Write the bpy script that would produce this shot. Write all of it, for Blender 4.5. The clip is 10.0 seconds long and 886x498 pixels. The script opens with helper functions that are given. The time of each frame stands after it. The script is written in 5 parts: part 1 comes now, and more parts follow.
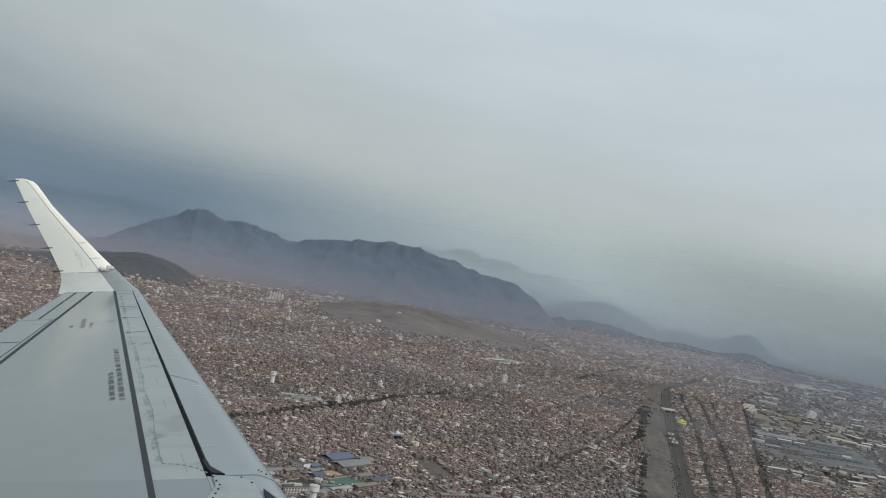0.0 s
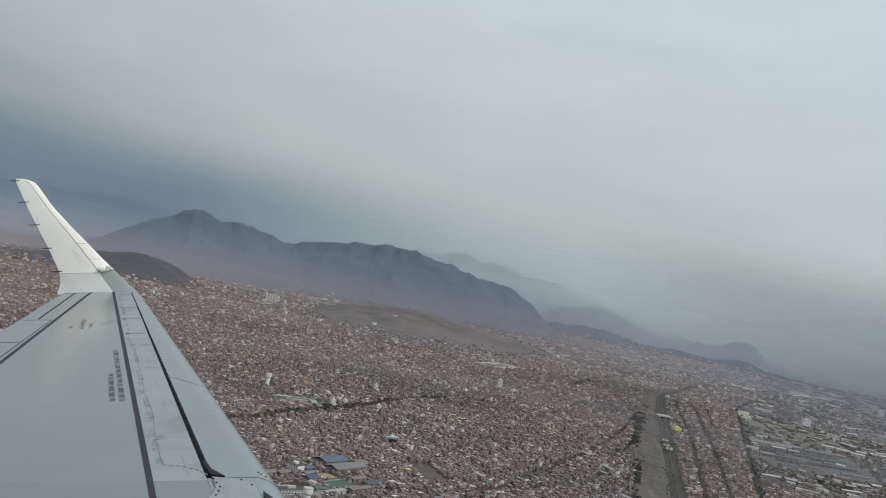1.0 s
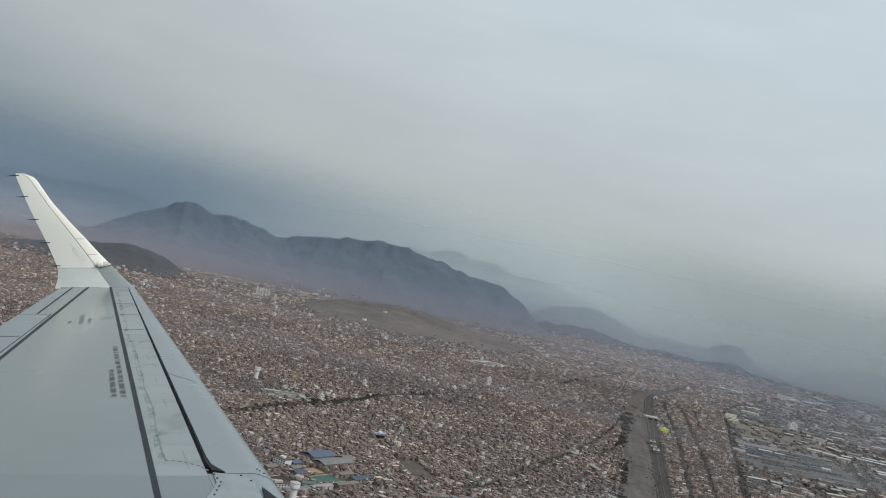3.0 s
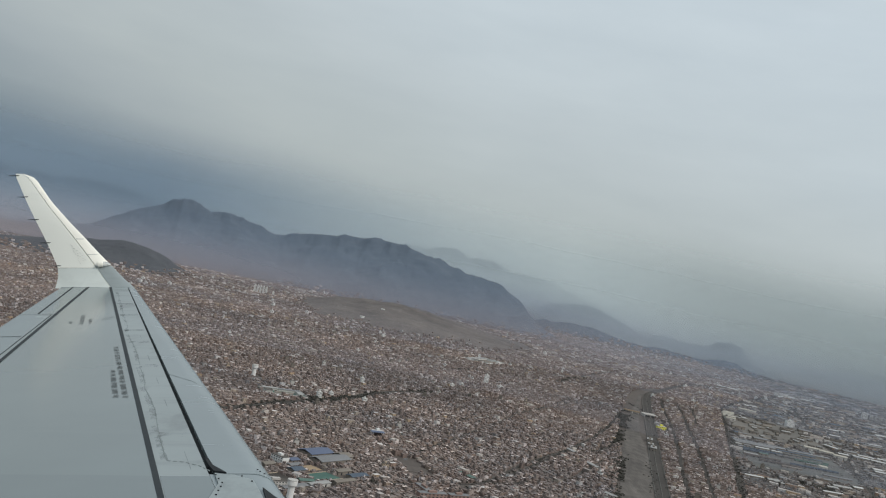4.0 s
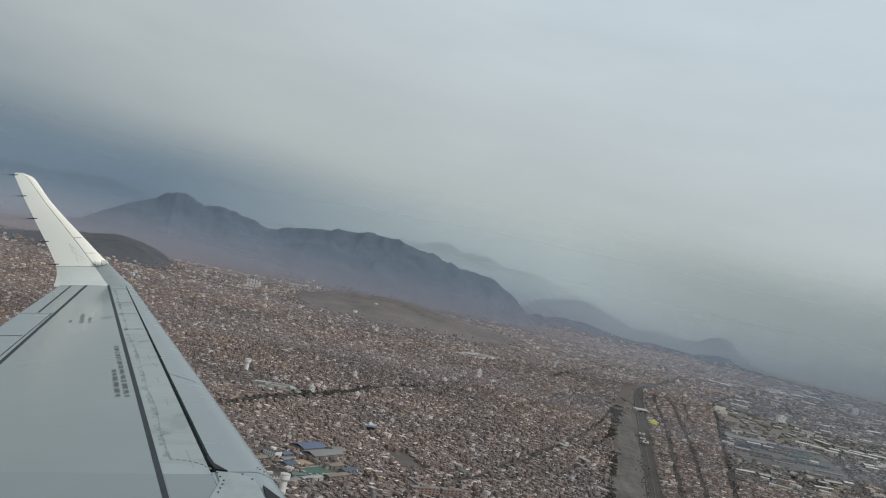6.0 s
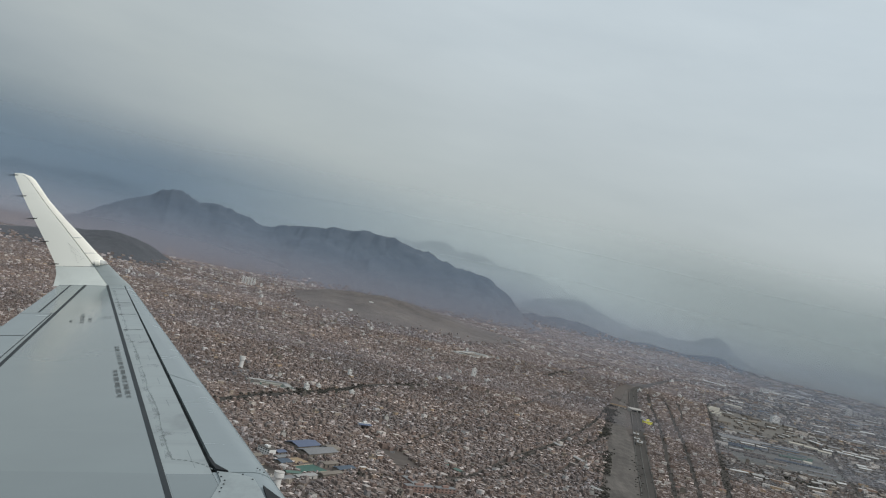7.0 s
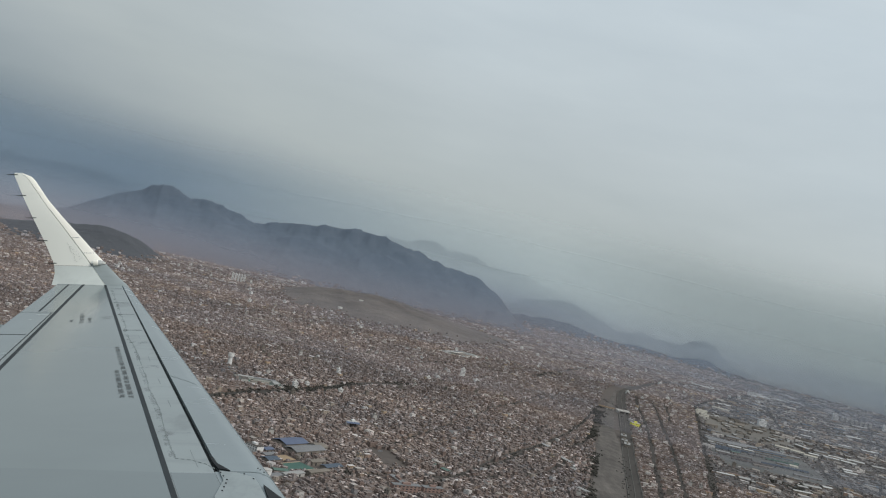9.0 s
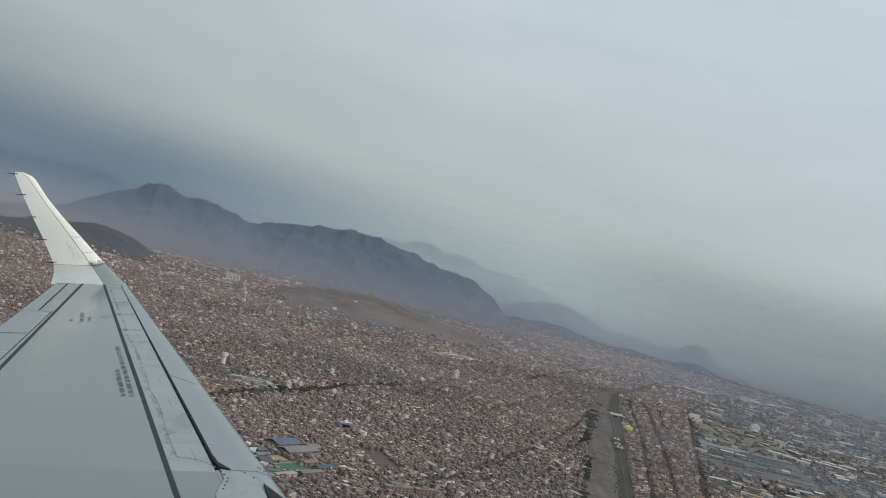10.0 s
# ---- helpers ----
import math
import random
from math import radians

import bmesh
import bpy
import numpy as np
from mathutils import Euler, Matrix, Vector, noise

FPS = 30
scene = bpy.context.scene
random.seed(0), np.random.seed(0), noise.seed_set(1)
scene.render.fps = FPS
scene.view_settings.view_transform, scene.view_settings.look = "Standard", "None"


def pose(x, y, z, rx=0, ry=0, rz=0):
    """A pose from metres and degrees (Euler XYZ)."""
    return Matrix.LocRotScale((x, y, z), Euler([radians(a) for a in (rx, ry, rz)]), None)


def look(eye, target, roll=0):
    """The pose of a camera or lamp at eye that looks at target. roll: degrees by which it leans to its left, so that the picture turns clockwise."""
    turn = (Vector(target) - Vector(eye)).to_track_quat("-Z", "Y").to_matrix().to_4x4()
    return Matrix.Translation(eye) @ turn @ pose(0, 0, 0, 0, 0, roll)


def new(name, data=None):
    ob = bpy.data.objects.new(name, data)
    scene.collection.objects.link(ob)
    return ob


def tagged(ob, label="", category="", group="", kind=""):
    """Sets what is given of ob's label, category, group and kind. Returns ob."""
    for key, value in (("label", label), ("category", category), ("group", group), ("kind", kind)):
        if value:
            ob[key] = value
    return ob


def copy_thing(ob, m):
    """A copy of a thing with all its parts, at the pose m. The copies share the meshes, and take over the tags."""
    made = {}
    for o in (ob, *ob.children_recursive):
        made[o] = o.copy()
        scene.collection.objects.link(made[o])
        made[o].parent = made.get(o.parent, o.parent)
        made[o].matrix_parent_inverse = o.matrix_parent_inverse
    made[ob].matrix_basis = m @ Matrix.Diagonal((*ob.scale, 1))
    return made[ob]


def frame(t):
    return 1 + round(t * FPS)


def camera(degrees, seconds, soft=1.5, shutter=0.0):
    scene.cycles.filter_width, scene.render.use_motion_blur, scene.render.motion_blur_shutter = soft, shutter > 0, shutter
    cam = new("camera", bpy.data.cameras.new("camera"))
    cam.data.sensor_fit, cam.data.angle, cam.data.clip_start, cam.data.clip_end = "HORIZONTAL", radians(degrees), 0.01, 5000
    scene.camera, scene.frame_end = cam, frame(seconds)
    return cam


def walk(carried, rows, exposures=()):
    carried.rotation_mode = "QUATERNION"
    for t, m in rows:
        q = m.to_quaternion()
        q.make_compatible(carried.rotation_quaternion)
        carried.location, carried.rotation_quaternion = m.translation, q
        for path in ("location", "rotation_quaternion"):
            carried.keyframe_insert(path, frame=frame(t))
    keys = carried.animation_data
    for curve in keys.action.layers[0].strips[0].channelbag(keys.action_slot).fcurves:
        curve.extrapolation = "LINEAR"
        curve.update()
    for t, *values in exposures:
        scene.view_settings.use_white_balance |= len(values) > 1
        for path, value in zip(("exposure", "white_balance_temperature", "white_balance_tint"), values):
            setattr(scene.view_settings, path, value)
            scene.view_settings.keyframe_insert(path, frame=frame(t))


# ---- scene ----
# View from an airliner's cabin window over a hazy city: the wing in the foreground, the plain with its houses, bare hills behind.
cam = camera(50.0, 10.0, soft=1.15)
PATH = [
    (0.0, 0.060, 0.473, 229.857, 90.100, -10.147, 1.074),
    (0.5, 0.048, 0.450, 229.864, 90.238, -10.456, 0.987),
    (1.0, 0.040, 0.414, 229.870, 90.355, -10.822, 0.876),
    (1.5, 0.025, 0.384, 229.873, 90.442, -11.275, 0.729),
    (2.0, 0.014, 0.337, 229.882, 90.491, -11.594, 0.589),
    (2.5, 0.013, 0.264, 229.904, 90.397, -11.817, 0.466),
    (4.0, 0.007, 0.089, 229.972, 90.164, -12.004, 0.208),
    (4.5, 0.003, 0.068, 229.980, 90.095, -11.931, 0.128),
    (5.0, -0.000, 0.006, 229.999, 90.007, -11.989, 0.007),
    (5.5, -0.004, -0.053, 230.019, 89.961, -12.092, -0.101),
    (7.0, -0.026, -0.260, 230.087, 89.917, -12.565, -0.481),
    (7.5, -0.038, -0.345, 230.113, 89.944, -12.874, -0.633),
    (8.0, -0.047, -0.439, 230.139, 89.945, -13.123, -0.777),
    (8.5, -0.061, -0.496, 230.153, 89.990, -13.312, -0.929),
    (9.0, -0.074, -0.520, 230.156, 90.010, -13.378, -1.059),
    (9.5, -0.086, -0.575, 230.165, 90.080, -13.600, -1.206),
    (10.0, -0.104, -0.643, 230.172, 90.192, -14.009, -1.366),
]
walk(cam, [(t, pose(x, y, z, rx, ry, rz)) for t, x, y, z, rx, ry, rz in PATH], [(0.0, 0.03), (2.5, 0.02), (5.0, 0.0), (10.0, -0.03)])

EYE = 230.0          # height of the window above the plain
CLIMB = 12.0         # nose-up angle of the aircraft
rng = np.random.default_rng(7)


# ---- world and sun: a hazy overcast with a veiled sun behind the aircraft ----
def build_world():
    w = bpy.data.worlds.new("overcast")
    w.use_nodes = True
    scene.world = w
    n, l = w.node_tree.nodes, w.node_tree.links
    n.clear()
    out = n.new("ShaderNodeOutputWorld")
    bg = n.new("ShaderNodeBackground")
    l.new(bg.outputs[0], out.inputs[0])
    co = n.new("ShaderNodeTexCoord")
    sep = n.new("ShaderNodeSeparateXYZ")
    l.new(co.outputs["Generated"], sep.inputs[0])
    # cloud streaks, drawn out along the horizon
    mp = n.new("ShaderNodeMapping")
    mp.inputs["Scale"].default_value = (2.2, 2.2, 9.0)
    l.new(co.outputs["Generated"], mp.inputs[0])
    no = n.new("ShaderNodeTexNoise")
    no.inputs["Scale"].default_value, no.inputs["Detail"].default_value = 1.6, 5.0
    no.inputs["Roughness"].default_value = 0.48
    l.new(mp.outputs[0], no.inputs[0])

    def calc(op, a, b):
        m = n.new("ShaderNodeMath")
        m.operation = op
        for i, v in enumerate((a, b)):
            if isinstance(v, (int, float)):
                m.inputs[i].default_value = v
            else:
                l.new(v, m.inputs[i])
        return m.outputs[0]

    # the deck is thinner (brighter) upwards and towards the east
    u = calc("ADD", calc("MULTIPLY", sep.outputs[2], 57.3), calc("MULTIPLY", sep.outputs[0], 7.0))
    u = calc("SUBTRACT", u, calc("MULTIPLY", calc("MAXIMUM", calc("MULTIPLY", sep.outputs[0], -1.0), 0.0), 9.7))
    u = calc("ADD", u, calc("MULTIPLY", calc("SUBTRACT", no.outputs[0], 0.5), 3.0))
    u = calc("DIVIDE", calc("ADD", u, 8.0), 40.0)
    ramp = n.new("ShaderNodeValToRGB")
    el = ramp.color_ramp.elements
    stops = [(0.00, (0.084, 0.118, 0.150)), (0.05, (0.143, 0.186, 0.221)), (0.10, (0.251, 0.300, 0.334)), (0.17, (0.364, 0.410, 0.430)), (0.25, (0.443, 0.490, 0.496)),
             (0.33, (0.463, 0.515, 0.526)), (0.42, (0.507, 0.565, 0.587)), (0.50, (0.542, 0.610, 0.643)), (0.66, (0.581, 0.660, 0.708))]
    while len(el) < len(stops):
        el.new(0.5)
    for e, (p, c) in zip(el, stops):
        e.position, e.color = p, (*c, 1)
    l.new(u, ramp.inputs[0])
    # broad billows in the deck
    mp2 = n.new("ShaderNodeMapping")
    mp2.inputs["Scale"].default_value, mp2.inputs["Rotation"].default_value = (2.0, 2.0, 7.0), (0, radians(9), 0)
    l.new(co.outputs["Generated"], mp2.inputs[0])
    no2 = n.new("ShaderNodeTexNoise")
    no2.inputs["Scale"].default_value, no2.inputs["Detail"].default_value, no2.inputs["Roughness"].default_value = 2.6, 6.0, 0.55
    l.new(mp2.outputs[0], no2.inputs[0])
    bil = n.new("ShaderNodeValToRGB")
    bil.color_ramp.elements[0].position, bil.color_ramp.elements[0].color = 0.30, (0.955, 0.96, 0.965, 1)
    bil.color_ramp.elements[1].position, bil.color_ramp.elements[1].color = 0.66, (1.03, 1.028, 1.025, 1)
    l.new(no2.outputs[0], bil.inputs[0])
    deck = n.new("ShaderNodeMixRGB")
    deck.blend_type = "MULTIPLY"
    deck.inputs[0].default_value = 1.0
    l.new(ramp.outputs[0], deck.inputs[1])
    l.new(bil.outputs[0], deck.inputs[2])
    sky = n.new("ShaderNodeTexSky")
    sky.sky_type, sky.sun_disc = "NISHITA", False
    above = n.new("ShaderNodeCombineXYZ")
    for i in (0, 1):
        l.new(sep.outputs[i], above.inputs[i])
    l.new(calc("MAXIMUM", sep.outputs[2], 0.03), above.inputs[2])
    l.new(above.outputs[0], sky.inputs[0])
    sky.sun_elevation, sky.sun_rotation = radians(46), radians(124)
    dim = n.new("ShaderNodeMixRGB")
    dim.blend_type = "MULTIPLY"
    dim.inputs[0].default_value, dim.inputs[2].default_value = 1.0, (0.10, 0.10, 0.10, 1)
    l.new(sky.outputs[0], dim.inputs[1])
    mix = n.new("ShaderNodeMixRGB")
    mix.inputs[0].default_value = 0.06
    l.new(deck.outputs[0], mix.inputs[1])
    l.new(dim.outputs[0], mix.inputs[2])
    l.new(mix.outputs[0], bg.inputs[0])
    bg.inputs[1].default_value = 1.0


build_world()
sun = new("sun", bpy.data.lights.new("sun", "SUN"))
sun.data.energy, sun.data.angle, sun.data.color = 1.8, radians(12), (1.0, 0.95, 0.88)
sun.matrix_world = look((0, 0, 600), (-0.62, 0.42, 600 - 0.78))


# ---- materials ----
def material(name, rough=0.8, metal=0.0):
    m = bpy.data.materials.new(name)
    m.use_nodes = True
    b = m.node_tree.nodes["Principled BSDF"]
    b.inputs["Roughness"].default_value, b.inputs["Metallic"].default_value = rough, metal
    return m, m.node_tree.nodes, m.node_tree.links, b


def ramp_node(n, stops, mode="LINEAR"):
    r = n.new("ShaderNodeValToRGB")
    r.color_ramp.interpolation = mode
    el = r.color_ramp.elements
    while len(el) < len(stops):
        el.new(0.5)
    for e, (p, c) in zip(el, stops):
        e.position, e.color = p, (*c, 1)
    return r


def noise_node(n, l, scale, detail=4.0, rough=0.55, stretch=(1, 1, 1), source="Object"):
    co = n.new("ShaderNodeTexCoord")
    mp = n.new("ShaderNodeMapping")
    mp.inputs["Scale"].default_value = stretch
    l.new(co.outputs[source], mp.inputs[0])
    no = n.new("ShaderNodeTexNoise")
    no.inputs["Scale"].default_value, no.inputs["Detail"].default_value, no.inputs["Roughness"].default_value = scale, detail, rough
    l.new(mp.outputs[0], no.inputs[0])
    return no


def mixed(n, l, a, b, fac, mode="MIX"):
    m = n.new("ShaderNodeMixRGB")
    m.blend_type = mode
    for i, v in ((0, fac), (1, a), (2, b)):
        if isinstance(v, float):
            m.inputs[i].default_value = v
        elif isinstance(v, tuple):
            m.inputs[i].default_value = (*v, 1)
        else:
            l.new(v, m.inputs[i])
    return m.outputs[0]


def two_scale(name, dark, light, big, small, rough=0.85, bump=0.0, stretch=(1, 1, 1), metal=0.0):
    """Colour between dark and light by a broad and a fine noise; sizes are 1 / metres."""
    m, n, l, b = material(name, rough, metal)
    a, c = noise_node(n, l, big, 4, 0.55, stretch), noise_node(n, l, small, 5, 0.6, stretch)
    r1, r2 = ramp_node(n, [(0.3, dark), (0.7, light)]), ramp_node(n, [(0.3, dark), (0.7, light)])
    l.new(a.outputs[0], r1.inputs[0])
    l.new(c.outputs[0], r2.inputs[0])
    l.new(mixed(n, l, r1.outputs[0], r2.outputs[0], 0.5), b.inputs["Base Color"])
    if bump:
        bp = n.new("ShaderNodeBump")
        bp.inputs["Strength"].default_value, bp.inputs["Distance"].default_value = bump, 0.5 / small
        l.new(c.outputs[0], bp.inputs["Height"])
        l.new(bp.outputs[0], b.inputs["Normal"])
    return m


def wing_paint(name, colour, rough=0.38, streak=0.16, stain=0.0):
    """Grey aircraft paint: faint broad clouding, fine grime drawn out along the airflow, slight waviness."""
    m, n, l, b = material(name, rough)
    broad = noise_node(n, l, 0.7, 3, 0.5)
    grime = noise_node(n, l, 3.0, 6, 0.6, (0.35, 2.6, 1.0))
    speck = noise_node(n, l, 60.0, 2, 0.5)
    dark = tuple(c * (1 - 1.6 * streak) for c in colour)
    r1 = ramp_node(n, [(0.35, tuple(c * 0.93 for c in colour)), (0.68, tuple(min(1, c * 1.05) for c in colour))])
    l.new(broad.outputs[0], r1.inputs[0])
    r2 = ramp_node(n, [(0.52, (0, 0, 0)), (0.80, (1, 1, 1))])
    l.new(grime.outputs[0], r2.inputs[0])
    c1 = mixed(n, l, r1.outputs[0], dark, r2.outputs[0])
    if stain:
        patches = noise_node(n, l, 1.9, 9, 0.68, (1.0, 0.8, 1.0))
        r4 = ramp_node(n, [(0.53, (0, 0, 0)), (0.64, (stain,) * 3)])
        l.new(patches.outputs[0], r4.inputs[0])
        c1 = mixed(n, l, c1, tuple(c * 0.55 for c in colour), r4.outputs[0])
    r3 = ramp_node(n, [(0.70, (0, 0, 0)), (0.80, (0.35, 0.35, 0.35))])
    l.new(speck.outputs[0], r3.inputs[0])
    l.new(mixed(n, l, c1, tuple(c * 0.6 for c in colour), r3.outputs[0]), b.inputs["Base Color"])
    rr = ramp_node(n, [(0.3, (rough * 0.97,) * 3), (0.75, (rough * 1.08,) * 3)])
    l.new(grime.outputs[0], rr.inputs[0])
    l.new(rr.outputs[0], b.inputs["Roughness"])
    bp = n.new("ShaderNodeBump")
    bp.inputs["Strength"].default_value, bp.inputs["Distance"].default_value = 0.08, 0.02
    l.new(broad.outputs[0], bp.inputs["Height"])
    l.new(bp.outputs[0], b.inputs["Normal"])
    b.inputs["Coat Weight"].default_value = 0.15
    b.inputs["Coat Roughness"].default_value = 0.18
    return m


def house_material(name, roofs, walls, dirt=0.35):
    """Every building (island) takes its own roof and wall colour; walls carry rows of openings and stains."""
    m, n, l, b = material(name, 0.92)
    geo = n.new("ShaderNodeNewGeometry")
    roof, wall = ramp_node(n, roofs, "CONSTANT"), ramp_node(n, walls, "CONSTANT")
    l.new(geo.outputs["Random Per Island"], roof.inputs[0])
    shuffle = n.new("ShaderNodeMath")
    shuffle.operation = "MULTIPLY"
    shuffle.inputs[1].default_value = 7.31
    l.new(geo.outputs["Random Per Island"], shuffle.inputs[0])
    fr = n.new("ShaderNodeMath")
    fr.operation = "FRACT"
    l.new(shuffle.outputs[0], fr.inputs[0])
    l.new(fr.outputs[0], wall.inputs[0])
    sep = n.new("ShaderNodeSeparateXYZ")
    l.new(geo.outputs["Normal"], sep.inputs[0])
    up = n.new("ShaderNodeMath")
    up.operation = "GREATER_THAN"
    up.inputs[1].default_value = 0.5
    l.new(sep.outputs[2], up.inputs[0])
    # openings: dark patches at storey spacing
    win = noise_node(n, l, 1.0, 0, 0.5, (0.75, 0.75, 0.6))
    wr = ramp_node(n, [(0.52, (1, 1, 1)), (0.58, (0.30, 0.29, 0.28))])
    l.new(win.outputs[0], wr.inputs[0])
    wallc = mixed(n, l, wall.outputs[0], wr.outputs[0], 0.5, "MULTIPLY")
    # roofs: clutter, stains
    st = noise_node(n, l, 0.35, 5, 0.7)
    sr = ramp_node(n, [(0.35, (0.55, 0.53, 0.52)), (0.65, (1.12, 1.1, 1.08))])
    l.new(st.outputs[0], sr.inputs[0])
    roofc = mixed(n, l, roof.outputs[0], sr.outputs[0], 0.5, "MULTIPLY")
    base = mixed(n, l, wallc, roofc, up.outputs[0])
    # whole quarters are dustier or darker than others
    big = noise_node(n, l, 0.0035, 3, 0.6)
    br = ramp_node(n, [(0.35, (0.74, 0.74, 0.77)), (0.62, (1.06, 0.99, 0.95))])
    l.new(big.outputs[0], br.inputs[0])
    l.new(mixed(n, l, base, br.outputs[0], 1.0, "MULTIPLY"), b.inputs["Base Color"])
    return m


def muted(rgb, gain=0.203, calm=0.34):
    """Dusty version of a paint colour, drawn towards the brown of the city's dust unless it is nearly white."""
    g = sum(rgb) / 3
    keep = 1 - (calm if g < 0.45 else 0.05)
    return tuple(min(0.76, keep * k * gain * ((c * 0.76 + g * 0.24) / 0.2) ** 1.2 + (1 - keep) * d) for c, k, d in zip(rgb, (1.03, 0.985, 0.975), (0.218, 0.190, 0.176)))


ROOFS = [(p, muted(rgb)) for p, rgb in [(0.0, (0.183, 0.149, 0.136)), (0.16, (0.225, 0.186, 0.165)), (0.30, (0.148, 0.128, 0.122)), (0.44, (0.268, 0.220, 0.195)),
         (0.56, (0.206, 0.185, 0.176)), (0.68, (0.298, 0.265, 0.247)), (0.77, (0.231, 0.163, 0.134)), (0.84, (0.377, 0.349, 0.336)),
         (0.945, (0.60, 0.565, 0.53)), (0.985, (0.197, 0.209, 0.227))]]
WALLS = [(p, muted(rgb)) for p, rgb in [(0.0, (0.202, 0.149, 0.124)), (0.18, (0.254, 0.214, 0.188)), (0.34, (0.170, 0.143, 0.132)), (0.48, (0.312, 0.274, 0.246)),
         (0.60, (0.220, 0.160, 0.131)), (0.72, (0.402, 0.367, 0.339)), (0.82, (0.554, 0.535, 0.535)), (0.92, (0.314, 0.254, 0.190)), (0.97, (0.262, 0.281, 0.295))]]
GREY_ROOFS = [(0.0, (0.120, 0.120, 0.124)), (0.22, (0.175, 0.172, 0.172)), (0.42, (0.092, 0.090, 0.092)), (0.58, (0.220, 0.216, 0.214)), (0.74, (0.150, 0.138, 0.132)), (0.89, (0.380, 0.380, 0.380)), (0.95, (0.118, 0.138, 0.165))]
GREY_WALLS = [(0.0, (0.190, 0.178, 0.170)), (0.25, (0.130, 0.124, 0.122)), (0.50, (0.270, 0.264, 0.258)), (0.72, (0.170, 0.145, 0.132)), (0.88, (0.470, 0.465, 0.460))]
PALE_ROOFS = [(0.0, (0.22, 0.195, 0.175)), (0.25, (0.34, 0.315, 0.29)), (0.45, (0.16, 0.145, 0.14)), (0.62, (0.46, 0.44, 0.42)), (0.80, (0.62, 0.61, 0.60)), (0.93, (0.20, 0.13, 0.11))]
PALE_WALLS = [(0.0, (0.42, 0.37, 0.31)), (0.22, (0.60, 0.58, 0.55)), (0.45, (0.33, 0.25, 0.20)), (0.60, (0.70, 0.69, 0.67)), (0.78, (0.24, 0.21, 0.19)), (0.90, (0.46, 0.36, 0.25))]
